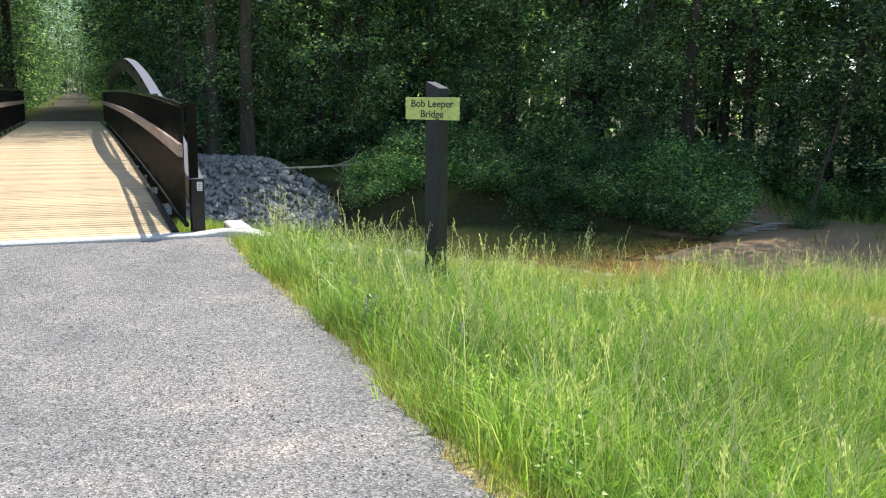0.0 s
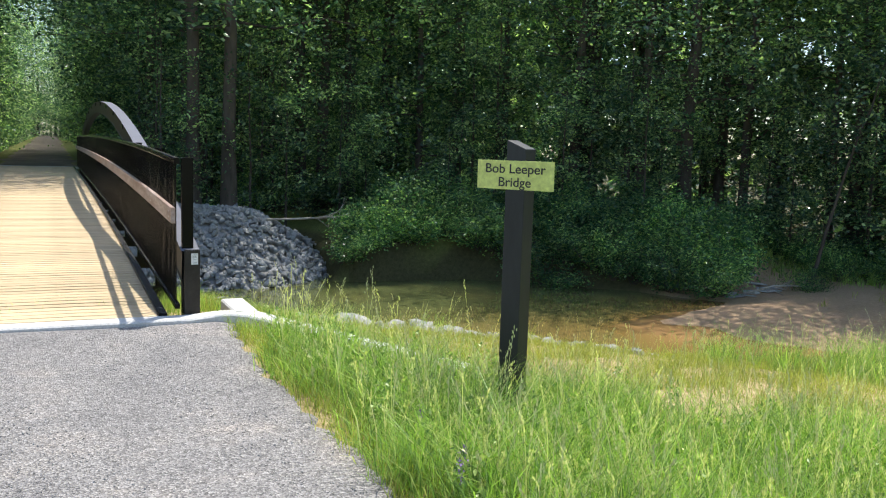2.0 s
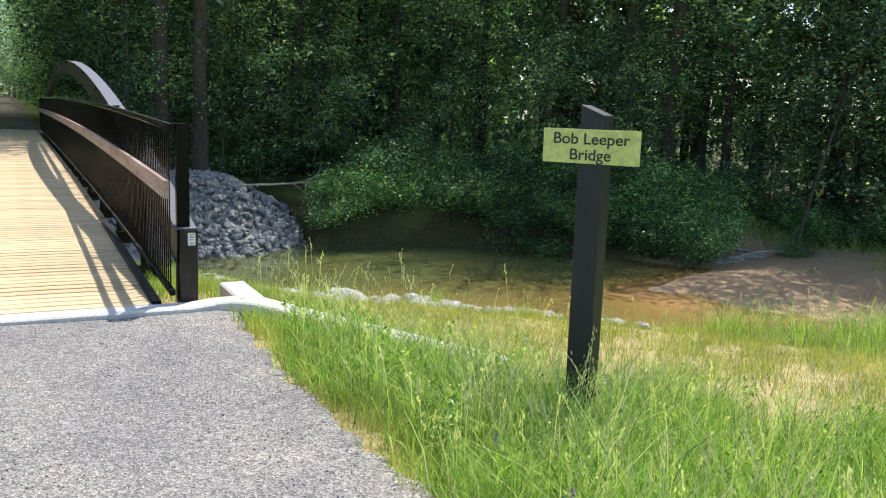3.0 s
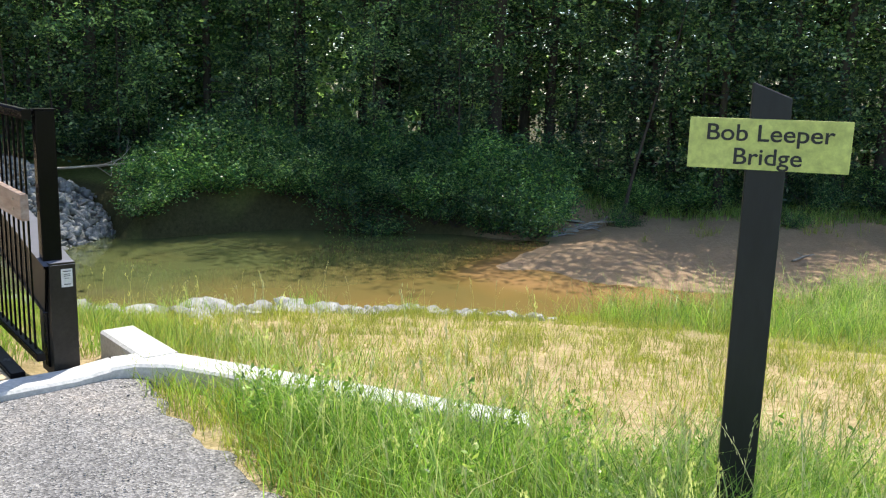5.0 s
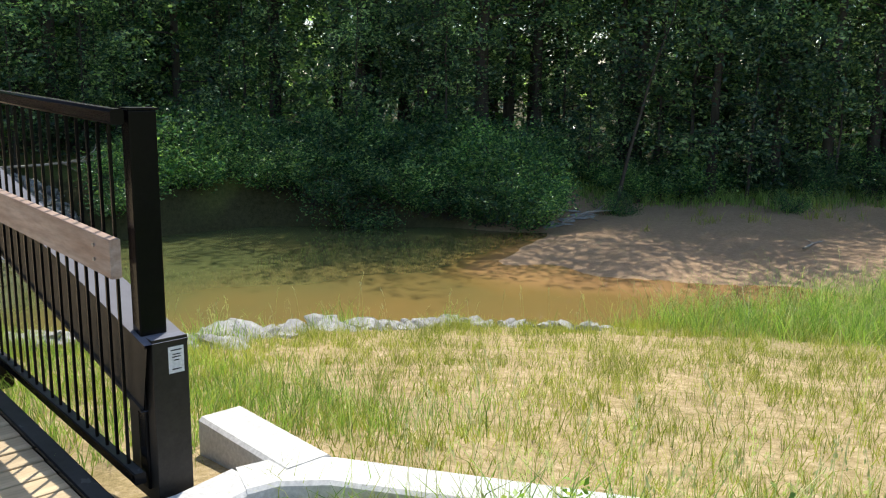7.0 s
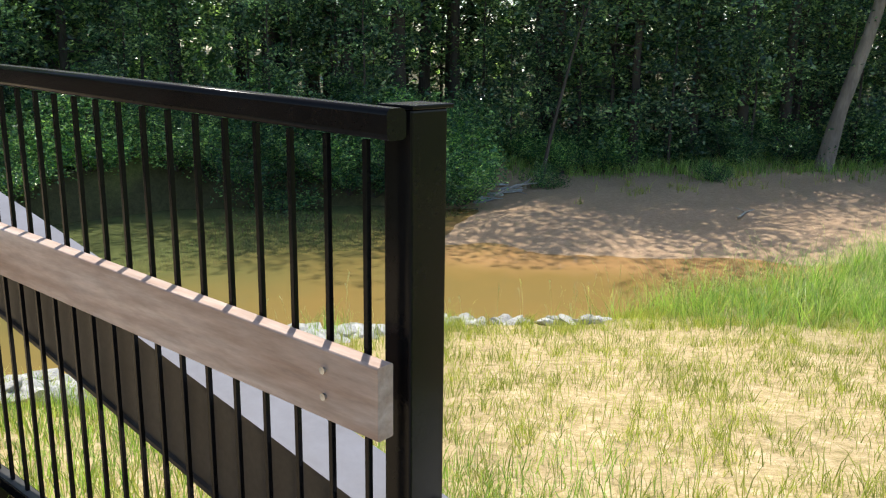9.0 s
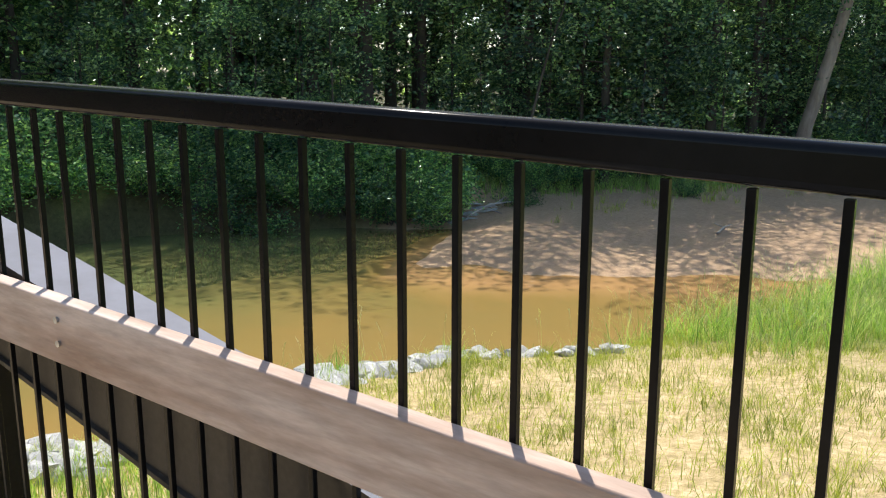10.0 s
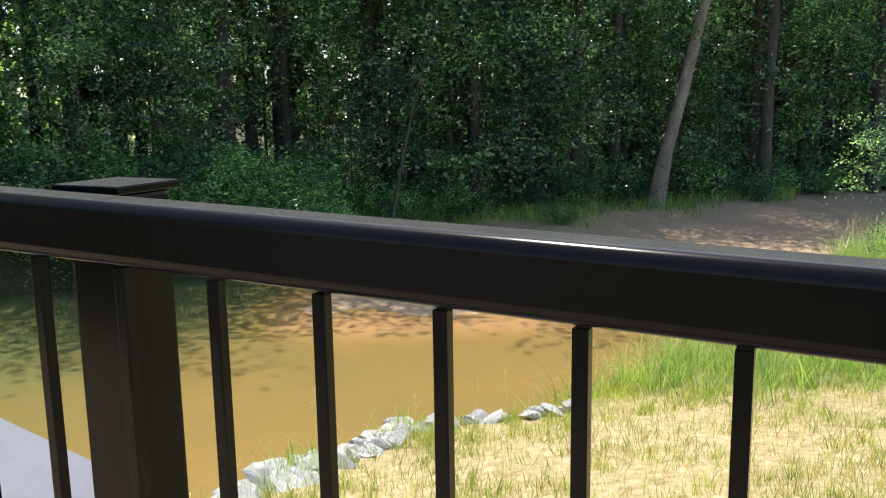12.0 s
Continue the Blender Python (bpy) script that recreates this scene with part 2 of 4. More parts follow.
def raw_mesh(name, verts, faces):
    """A mesh out of arrays of vertices and of equal-sized faces."""
    me = bpy.data.meshes.new(name)
    verts, faces = np.asarray(verts, np.float32), np.asarray(faces, np.int32)
    k = faces.shape[1]
    me.vertices.add(len(verts))
    me.vertices.foreach_set("co", verts.ravel())
    me.loops.add(faces.size)
    me.loops.foreach_set("vertex_index", faces.ravel())
    me.polygons.add(len(faces))
    me.polygons.foreach_set("loop_start", np.arange(0, faces.size, k, dtype=np.int32))
    me.polygons.foreach_set("loop_total", np.full(len(faces), k, np.int32))
    me.update(calc_edges=True)
    return me


def tube_arrays(points, radii, sides=8):
    """A round limb along points."""
    pts = [Vector(p) for p in points]
    vs, fs = [], []
    for i, p in enumerate(pts):
        d = (pts[min(i + 1, len(pts) - 1)] - pts[max(i - 1, 0)]).normalized()
        u = d.cross(Vector((0.31, 0.9, 0.2))).normalized()
        w = d.cross(u)
        for s in range(sides):
            a = 2 * math.pi * s / sides
            vs.append(p + (u * math.cos(a) + w * math.sin(a)) * radii[i])
    for i in range(len(pts) - 1):
        for s in range(sides):
            t = (s + 1) % sides
            fs.append((i * sides + s, i * sides + t, (i + 1) * sides + t, (i + 1) * sides + s))
    return vs, fs


def tubes_mesh(name, limbs, sides=8):
    V, F = [], []
    for points, radii in limbs:
        v, f = tube_arrays(points, radii, sides)
        F += [tuple(i + len(V) for i in q) for q in f]
        V += v
    me = raw_mesh(name, [tuple(v) for v in V], F)
    me.polygons.foreach_set("use_smooth", [True] * len(me.polygons))
    return me


def leaves_mesh(name, centres, size, seed, flat=0.0, layered=False):
    """Folded leaves (two triangles each side of the midrib) at the centres, turned every way."""
    r = np.random.default_rng(seed)
    n = len(centres)
    d = r.normal(size=(n, 3))
    d[:, 2] = d[:, 2] * (1 - flat) - 0.35
    d /= np.linalg.norm(d, axis=1)[:, None]
    if layered:
        d[:, 2] *= 0.6
        d /= np.linalg.norm(d, axis=1)[:, None]
    u = np.cross(d, r.normal(size=(n, 3)) * 0.85 + (0, 0, 0.7) if layered else r.normal(size=(n, 3)))
    u /= np.linalg.norm(u, axis=1)[:, None]
    w = np.cross(d, u)
    s = (size * r.uniform(0.6, 1.35, n))[:, None]
    c = np.asarray(centres)
    tip, base = c + d * s, c - d * s * 0.55
    left, right = c + u * s * 0.42 + w * s * 0.12, c - u * s * 0.42 + w * s * 0.12
    verts = np.stack([base, left, tip, right], 1).reshape(-1, 3)
    i = np.arange(n)[:, None] * 4
    faces = np.concatenate([i + np.array([0, 1, 2]), i + np.array([0, 2, 3])])
    return raw_mesh(name, verts, faces)


# ---- lie of the land ----
WATER_Z = -3.75
CREST_X, CREST_Y = [-60, -8, 1, 2.4, 3.8, 5.6, 7.2, 8.2, 11, 14, 20, 30, 60], [9, 6.6, 5.35, 5.6, 6.1, 6.35, 6.1, 4.9, 4.3, 3.1, 1.9, -1, -11]
SHORE_Y = [-40, -10, -4, 1, 4.3, 7.7, 10.5, 12, 14.3, 15.2, 16.5, 18, 20, 22, 24.2, 24.6]
SHORE_X = [90, 49, 40, 28, 22, 19.8, 18.6, 17.4, 17.0, 19.2, 22.2, 21, 19.6, 17.6, 14.5, 9]
WOOD_Y = [-60, -10, 2, 9, 14, 18, 22, 26, 31, 35, 38]
WOOD_X = [130, 58, 44.5, 38.5, 33.5, 29.5, 26, 22.5, 16.5, 9, 3.2]


def smooth(a, b, x):
    t = np.clip((x - a) / (b - a), 0, 1)
    return t * t * (3 - 2 * t)


def wobble(x, y, f):
    return np.sin(x * f + 1.3 * np.sin(y * f * 0.7)) * np.cos(y * f * 1.1 + 0.8 * np.sin(x * f * 0.6))


def beyond_crest(x, y):
    return y - np.interp(x, CREST_X, CREST_Y) - 0.25 * wobble(x, y, 1.7)


def beyond_shore(x, y):
    return np.maximum(x - np.interp(y, SHORE_Y, SHORE_X), y - 24.3 - 2.6 * smooth(10.2, 9.0, x)) + 0.25 * wobble(x, y, 1.1)


def in_wood(x, y):
    east = x - np.interp(y, WOOD_Y, WOOD_X)
    return np.where(y > 36, np.abs(x + 1.65) - 4.6, np.where(x > -1.65, east, np.minimum(-x - 6.5, y - 27)))


def height(x, y):
    x, y = np.asarray(x, float), np.asarray(y, float)
    xa = np.where(x > -1.65, x, -3.3 - x)
    s = 0.66 * (np.maximum(xa, 0.7) - 0.7) + 0.75 * y
    near = -0.035 - 0.16 * np.clip(xa - 0.42, 0, 2) - 0.03 * np.clip(xa - 2.4, 0, 8)
    near = near - 0.17 * np.log1p(np.exp(np.clip((s - 0.2) * 4, -40, 40))) / 4
    near = np.maximum(near, -2.15)
    near = near - 1.1 * np.clip(beyond_crest(x, y), 0, 3)
    near = near + 0.03 * wobble(x, y, 2.3) * smooth(0.6, 2.5, xa)
    g = beyond_shore(x, y)
    sand = WATER_Z + np.clip(g * 0.07, -0.9, 0.30) + np.clip((g - 6) * 0.03, 0, 1.0) + 0.05 * wobble(x, y, 0.9) * (g > 0)
    bank = WATER_Z + np.clip(g * 1.3, -0.9, 1.25) + np.clip((g - 1.2) * 0.10, 0, 0.9)
    far = sand + (bank - sand) * smooth(16.5, 20.5, y) * smooth(31, 24, x - 0.5 * (y - 20))
    e = smooth(6.5, 2.6, np.abs(x + 1.65)) * smooth(29.5, 33.8, y)
    far = far + (0.26 + 0.012 * np.clip(y - 34, 0, 200) - far) * e
    return np.maximum(np.maximum(near, far), WATER_Z - 0.9)


def ground_sheet():
    xs = np.concatenate([np.linspace(-900, -30, 16), np.arange(-28, -4, 1.5), np.arange(-4, 12, 0.16), np.arange(12, 46, 0.45), np.linspace(47, 90, 22), np.linspace(110, 900, 14)])
    ys = np.concatenate([np.linspace(-900, -30, 14), np.arange(-28, -11, 1.5), np.arange(-11, 9, 0.16), np.arange(9, 40, 0.45), np.linspace(41, 120, 36), np.linspace(140, 1200, 14)])
    X, Y = np.meshgrid(xs, ys)
    Z = height(X, Y)
    nx, ny = len(xs), len(ys)
    i = (np.arange(ny - 1)[:, None] * nx + np.arange(nx - 1)).ravel()
    me = raw_mesh("ground", np.stack([X, Y, Z], -1).reshape(-1, 3), np.stack([i, i + 1, i + nx + 1, i + nx], 1))
    me.polygons.foreach_set("use_smooth", [True] * len(me.polygons))
    x, y = X.ravel(), Y.ravel()
    c, g, w = beyond_crest(x, y), beyond_shore(x, y), in_wood(x, y)
    s = 0.66 * (x - 0.7) + 0.75 * y
    straw = smooth(-1.3, 0.25, s + 0.35 * wobble(x, y, 1.9) + 0.1 * wobble(x, y, 3)) * smooth(0.3, -0.4, c) * smooth(12, 8, x + 0.8 * wobble(x, y, 2))
    straw = np.maximum(straw, 0.85 * smooth(1.0, 0.5, x + 0.15 * wobble(x, y, 2.7)) * (x > 0.1) * (y < 0.1))
    sandy = smooth(-3, 0.2, g) * smooth(21, 18, y - 0.2 * wobble(x, y, 1.2)) * (c > 1) + (np.abs(x + 1.65) < 1.7) * (y > 33) * 0.4
    scarp = smooth(-1.5, -0.5, g) * smooth(5, 3, g) * smooth(18, 20, y) * (x > 8)
    soil = np.stack([straw, np.clip(sandy, 0, 1), np.maximum(smooth(-1.5, 1.5, w), scarp) * (np.abs(x + 1.65) > 2), np.ones_like(x)], 1)
    at = me.color_attributes.new("soil", "FLOAT_COLOR", "POINT")
    at.data.foreach_set("color", soil.astype(np.float32).ravel())
    return tagged(linked("ground", me, SOIL), "grassy soil, sand and forest floor sloping to a creek", "ground", kind="structure")


ground_sheet()

# gravel path with a crumbling edge, 3 cm proud of the soil
ys = np.arange(-40, -0.06, 0.08)
rows = []
for y in ys:
    e = 0.36 + 0.05 * math.sin(y * 1.1) + 0.02 * math.sin(y * 5.1 + 1) + 0.025 * rng.normal()
    flare = 0.08 * max(0, 1 + y) if y > -1 else 0
    rows.append([(-3.72 - 0.05 * math.sin(y * 2.3), y, -0.06), (-3.6, y, -0.004)] + [(x, y, 0.006 * math.sin(x * 3 + y) - 0.002) for x in np.linspace(-3.4, e - 0.12 + flare, 12)] + [(e + flare, y, -0.008), (e + 0.07 + flare, y, -0.06)])
k = len(rows[0])
i = (np.arange(len(rows) - 1)[:, None] * k + np.arange(k - 1)).ravel()
tagged(linked("path", raw_mesh("path", np.array(rows).reshape(-1, 3), np.stack([i, i + 1, i + k + 1, i + k], 1)), GRAVEL), "grey stone-dust path leading to the footbridge", "path", kind="structure")

# trail going on through the wood beyond the bridge
rows = []
for y in np.concatenate([np.arange(34.11, 60, 0.6), np.arange(60, 320, 4)]):
    e = 0.16 * math.sin(y * 0.9) + 0.10 * rng.normal()
    g = 0.29 + 0.012 * min(y - 34, 200)
    rows.append([(-3.45 - e, y, g - 0.06), (-3.2 - e, y, g)] + [(x, y, g + 0.012 + 0.008 * math.sin(x * 2 + y)) for x in np.linspace(-2.9, -0.5, 6)] + [(-0.1 + e, y, g), (0.15 + e, y, g - 0.06)])
k = len(rows[0])
i = (np.arange(len(rows) - 1)[:, None] * k + np.arange(k - 1)).ravel()
tagged(linked("trail", raw_mesh("trail", np.array(rows).reshape(-1, 3), np.stack([i, i + 1, i + k + 1, i + k], 1)), TRAIL), "brown stone-dust trail running straight into the wood", "path", kind="structure")

# creek surface
xs, ys = np.linspace(-60, 80, 141), np.linspace(-20, 40, 61)
X, Y = np.meshgrid(xs, ys)
i = (np.arange(60)[:, None] * 141 + np.arange(140)).ravel()
me = raw_mesh("water", np.stack([X, Y, np.full_like(X, WATER_Z)], -1).reshape(-1, 3), np.stack([i, i + 1, i + 142, i + 141], 1))
x, y = X.ravel(), Y.ravel()
sh = 0.9 * smooth(-3.5, 0, beyond_shore(x, y)) * smooth(19, 14, y) + 0.45 * smooth(20, 11, y)
me.color_attributes.new("shallow", "FLOAT_COLOR", "POINT").data.foreach_set("color", np.repeat(sh[:, None], 4, 1).astype(np.float32).ravel())
tagged(linked("water", me, WATER), "still muddy brown creek water", "water", kind="structure")

# ---- footbridge ----
LEN, LEFT = 34.0, -3.3
BAR0, STEP = 0.30, 0.10
bridge = thing("footbridge", "black steel arch footbridge with a pale timber deck", "bridge")

ARCH_MID, ARCH_HALF = 17.1, 16.95


def arch_z(y):
    return 0.605 + 1.93 * (1 - ((y - ARCH_MID) / ARCH_HALF) ** 2)


def arch_mesh():
    """Hollow box rib with a slightly overhanging top flange."""
    vs, fs = [], []
    prof = [(0, 0), (0, -0.012), (0.010, -0.016), (0.010, -0.26), (0, -0.264), (0, -0.276), (0.165, -0.276), (0.165, -0.264), (0.155, -0.26), (0.155, -0.016), (0.165, -0.012), (0.165, 0)]
    n = len(prof)
    yy = np.linspace(ARCH_MID - ARCH_HALF + 0.02, ARCH_MID + ARCH_HALF - 0.02, 80)
    for y in yy:
        s = math.atan(-2 * 1.93 * (y - ARCH_MID) / ARCH_HALF ** 2)
        for px, pz in prof:
            vs.append((0.028 + px, y - pz * math.sin(s), arch_z(y) + pz * math.cos(s)))
    for i in range(len(yy) - 1):
        for j in range(n):
            q = (j + 1) % n
            fs.append((i * n + j, i * n + q, (i + 1) * n + q, (i + 1) * n + j))
    me = raw_mesh("arch_rib", vs, fs)
    me.polygons.foreach_set("use_smooth", [False] * len(me.polygons))
    return me


BAR = box_bm((-0.0056, -0.0056, 0.105), (0.0056, 0.0056, 1.372), 0.0015)
bar_mesh = bpy.data.meshes.new("baluster")
BAR.to_mesh(bar_mesh)
BAR.free()
bar_mesh.materials.append(STEEL)
bolt_bm = bmesh.new()
bmesh.ops.create_cone(bolt_bm, cap_ends=True, segments=10, radius1=0.0075, radius2=0.005, depth=0.007, matrix=Matrix.Rotation(math.pi / 2, 4, "Y"))
bolt_mesh = bpy.data.meshes.new("bolt")
bolt_bm.to_mesh(bolt_mesh)
bolt_bm.free()
bolt_mesh.materials.append(ZINC)
POSTS = [0.27] + [2.485 + 2.27 * i for i in range(14)]
POSTS = [p for p in POSTS if p < LEN - 1] + [LEN - 0.27]


def camber(y):
    """Rise of the deck and rails, steepest at the near end."""
    return 0.33 * (1 - np.exp(-y / 10.0))


def long_bar(x0, x1, y0, y1, z0, z1, bev):
    """A bar of rounded section that follows the camber."""
    bm = bmesh.new()
    prof = []
    for cx, cz, a0 in ((x1 - bev, z1 - bev, 0), (x0 + bev, z1 - bev, 90), (x0 + bev, z0 + bev, 180), (x1 - bev, z0 + bev, 270)):
        prof += [(cx + bev * math.cos(radians(a0 + k * 22.5)), cz + bev * math.sin(radians(a0 + k * 22.5))) for k in range(5)]
    n = len(prof)
    rings = [[bm.verts.new((px, y, pz + camber(y))) for px, pz in prof] for y in np.linspace(y0, y1, max(2, int((y1 - y0) / 1.2) + 1))]
    for p, q in zip(rings, rings[1:]):
        for j in range(n):
            k = (j + 1) % n
            bm.faces.new((p[j], q[j], q[k], p[k])).smooth = j % 5 != 4
    bm.faces.new(rings[0])
    bm.faces.new(list(reversed(rings[-1])))
    bmesh.ops.recalc_face_normals(bm, faces=bm.faces)
    return bm


def raised(y):
    return Matrix.Translation((0, 0, camber(y)))


def build_railing(side):
    rail = new("railing")
    rail.parent = bridge
    if side < 0:
        rail.matrix_basis = Matrix.Translation((LEFT, 0, 0)) @ Matrix.Diagonal((-1, 1, 1, 1))
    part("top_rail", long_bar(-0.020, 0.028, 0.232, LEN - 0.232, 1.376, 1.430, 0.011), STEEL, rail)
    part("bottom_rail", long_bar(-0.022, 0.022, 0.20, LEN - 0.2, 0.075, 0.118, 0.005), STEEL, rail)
    y = 0.226
    while y < LEN - 0.3:
        z1 = min(y + 4.88, LEN - 0.25)
        b = part("rub_rail", long_bar(-0.052, -0.0125, y, z1 - 0.004, 0.846, 0.986, 0.004), RUB, rail, "weathered brown timber rub rail")
        for yb in ([0.362] if y < 1 else []) + [p for p in POSTS[1:] if y < p - 0.64 < z1]:
            yb = yb if yb < 0.5 else yb - 0.60
            for zb in (0.945, 0.893):
                linked("bolt", bolt_mesh, None, b).location = (-0.055, yb, zb + camber(yb))
        y = z1
    n = int((LEN - 0.6) / STEP)
    near = 150 if side > 0 else 0
    for i in range(near):
        linked("baluster", bar_mesh, None, rail).location = (0, BAR0 + i * STEP, camber(BAR0 + i * STEP))
    base = np.array([(x, y, z) for z in (0.105, 1.372) for x, y in ((-0.0056, -0.0056), (0.0056, -0.0056), (0.0056, 0.0056), (-0.0056, 0.0056))])
    f = np.array([(0, 1, 5, 4), (1, 2, 6, 5), (2, 3, 7, 6), (3, 0, 4, 7)])
    idx = np.arange(near, n)
    V = (base[None] + np.stack([idx * 0, BAR0 + idx * STEP, camber(BAR0 + idx * STEP)], 1)[:, None]).reshape(-1, 3)
    F = (f[None] + (np.arange(len(idx)) * 8)[:, None, None]).reshape(-1, 4)
    tagged(linked("baluster_row", raw_mesh("baluster_row", V, F), STEEL, rail), kind="stuff")
    for j, p in enumerate(POSTS):
        end = j in (0, len(POSTS) - 1)
        x0, x1 = (0.046, 0.146) if end else (0.048, 0.116)
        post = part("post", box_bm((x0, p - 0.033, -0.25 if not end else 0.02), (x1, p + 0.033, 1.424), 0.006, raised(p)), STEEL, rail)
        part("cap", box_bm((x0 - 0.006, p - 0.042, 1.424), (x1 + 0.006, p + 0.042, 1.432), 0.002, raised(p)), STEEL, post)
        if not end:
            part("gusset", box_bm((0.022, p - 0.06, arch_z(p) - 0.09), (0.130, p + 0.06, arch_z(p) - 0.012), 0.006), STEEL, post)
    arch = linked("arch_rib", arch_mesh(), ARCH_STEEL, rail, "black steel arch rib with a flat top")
    for y0 in (0.175, LEN - 0.40):
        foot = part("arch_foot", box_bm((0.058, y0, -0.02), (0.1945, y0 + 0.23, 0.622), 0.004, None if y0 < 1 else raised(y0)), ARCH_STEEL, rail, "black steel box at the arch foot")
        if y0 < 1 and side > 0:
            lab = part("label_plate", box_bm((0.117, y0 - 0.003, 0.485), (0.176, y0 - 0.0005, 0.585)), LABEL, foot, "small white maker's label")
            for zz, w in ((0.572, 0.042), (0.556, 0.030), (0.546, 0.034), (0.534, 0.022), (0.500, 0.036)):
                part("print_line", box_bm((0.147 - w / 2, y0 - 0.0045, zz - 0.002), (0.147 + w / 2, y0 - 0.003, zz + 0.002)), INK, lab)
    part("edge_channel", long_bar(-0.17, -0.095, 0.15, LEN - 0.15, -0.14, 0.052, 0.006), STEEL, rail)


build_railing(1)
build_railing(-1)
for y in [p for p in POSTS]:
    part("floor_beam", box_bm((LEFT - 0.22, y - 0.05, -0.30), (0.22, y + 0.05, -0.145), 0.005, raised(y)), STEEL, bridge)

deck = new("deck")
deck.parent = bridge
plank_mesh = bpy.data.meshes.new("plank")
pb = box_bm((LEFT + 0.172, -0.0675, -0.02), (-0.172, 0.0675, 0.028), 0.004)
pb.to_mesh(plank_mesh)
pb.free()
plank_mesh.materials.append(PLANK)

# ---- concrete abutment and wing walls ----
def swept_wall(name, line, width, tops, depth, parent):
    """A wall along a bent line, with a chamfered top edge."""
    pts = [Vector((x, y, 0)) for x, y in line]
    bm = bmesh.new()
    rings = []
    for i, p in enumerate(pts):
        d0 = (p - pts[i - 1]).normalized() if i else (pts[1] - p).normalized()
        d1 = (pts[i + 1] - p).normalized() if i < len(pts) - 1 else d0
        d = (d0 + d1).normalized()
        nrm = Vector((-d.y, d.x, 0)) / max(0.5, d.dot(d1))
        t, w = tops[i], width / 2
        rings.append([bm.verts.new(p + nrm * o + Vector((0, 0, z))) for o, z in ((-w, t - depth), (-w, t - 0.015), (-w + 0.015, t), (w - 0.015, t), (w, t - 0.015), (w, t - depth))])
    for a, b in zip(rings, rings[1:]):
        for j in range(6):
            q = (j + 1) % 6
            bm.faces.new((a[j], b[j], b[q], a[q]))
    bm.faces.new(rings[0])
    bm.faces.new(list(reversed(rings[-1])))
    bmesh.ops.recalc_face_normals(bm, faces=bm.faces)
    return part(name, bm, CONCRETE, parent)


abut = thing("concrete_abutment", "pale concrete abutment with splayed wing walls", "abutment", kind="structure")
swept_wall("end_sill", [(-3.65, 0.03), (0.1, 0.03), (0.34, 0.045)], 0.21, [0.034, 0.038, 0.06], 0.9, abut)
swept_wall("wing_wall", [(0.32, 0.043), (0.45, 0.0), (0.614, -0.136), (2.11, -1.466)], 0.225, [0.06, 0.070, 0.072, -0.205], 0.9, abut)
swept_wall("return_wall", [(0.575, -0.03), (0.575, 0.66)], 0.22, [0.0755, 0.072], 1.2, abut)
part("bearing_seat", box_bm((-3.7, 0.14, -1.6), (0.46, 0.60, -0.31), 0.01), CONCRETE, abut)
abut2 = thing("concrete_abutment", "pale concrete abutment at the wooded end of the footbridge", "abutment", kind="structure")
part("end_sill", box_bm((-3.65, LEN - 0.13, -1.2), (0.40, LEN + 0.1, 0.034), 0.012, raised(LEN)), CONCRETE, abut2)
part("bearing_seat", box_bm((-3.7, LEN - 0.6, -2.6), (0.46, LEN - 0.135, -0.31), 0.01, raised(LEN)), CONCRETE, abut2)

# ---- name sign ----
sign = thing("trail_sign", "yellow-green name sign on a dark square post in tall grass", "sign", (1.685, -2.965, float(height(1.685, -2.965))))
tilt = math.atan2(-0.462, 0.284)
sign.rotation_euler = (0, 0, tilt)
gz = sign.location.z
pbm = box_bm((-0.0675, -0.0675, -0.3), (0.0675, 0.0675, 1.655 - gz), 0.006)
for v in pbm.verts:
    if v.co.z > 1.5 - gz:
        v.co.z -= 0.055 * (0.5 + v.co.x / 0.135)
part("post", pbm, POST, sign)
panel = part("panel", box_bm((-0.272, -0.0745, 1.345 - gz), (0.272, -0.069, 1.526 - gz), 0.0015), PANEL, sign, "yellow-green sign panel")
for text, dz in (("Bob Leeper", 1.4475), ("Bridge", 1.364)):
    cu = bpy.data.curves.new("lettering", "FONT")
    cu.body, cu.size, cu.align_x, cu.extrude, cu.offset = text, 0.083, "CENTER", 0.0006, 0.0008
    tmp = bpy.data.objects.new("lettering_source", cu)
    scene.collection.objects.link(tmp)
    bpy.context.view_layer.update()
    me = bpy.data.meshes.new_from_object(tmp.evaluated_get(bpy.context.evaluated_depsgraph_get()))
    bpy.data.objects.remove(tmp)
    me.name = "lettering"
    me.transform(Matrix.Translation((0, -0.0765, dz - gz)) @ Matrix.Rotation(math.pi / 2, 4, "X") @ Matrix.Diagonal((1.10, 1, 1, 1)))
    me.materials.clear()
    linked("lettering", me, INK, panel)

# ---- stones ----
def stone_mesh(seed, flat, material, fine=2):
    r = np.random.default_rng(seed)
    bm = bmesh.new()
    bmesh.ops.create_icosphere(bm, subdivisions=fine, radius=1)
    cuts = r.normal(size=(9, 3))
    cuts /= np.linalg.norm(cuts, axis=1)[:, None]
    lim = r.uniform(0.42, 0.75, 9)
    for v in bm.verts:
        c = np.array(v.co)
        for d, m in zip(cuts, lim):
            o = c @ d
            if o > m:
                c = c - d * (o - m) * 0.92
        c = c * (1 + 0.05 * r.normal())
        v.co = Vector((c[0] * 1.15, c[1] * 0.9, c[2] * flat))
    me = bpy.data.meshes.new("stone")
    bm.to_mesh(me)
    bm.free()
    me.materials.append(material)
    return me


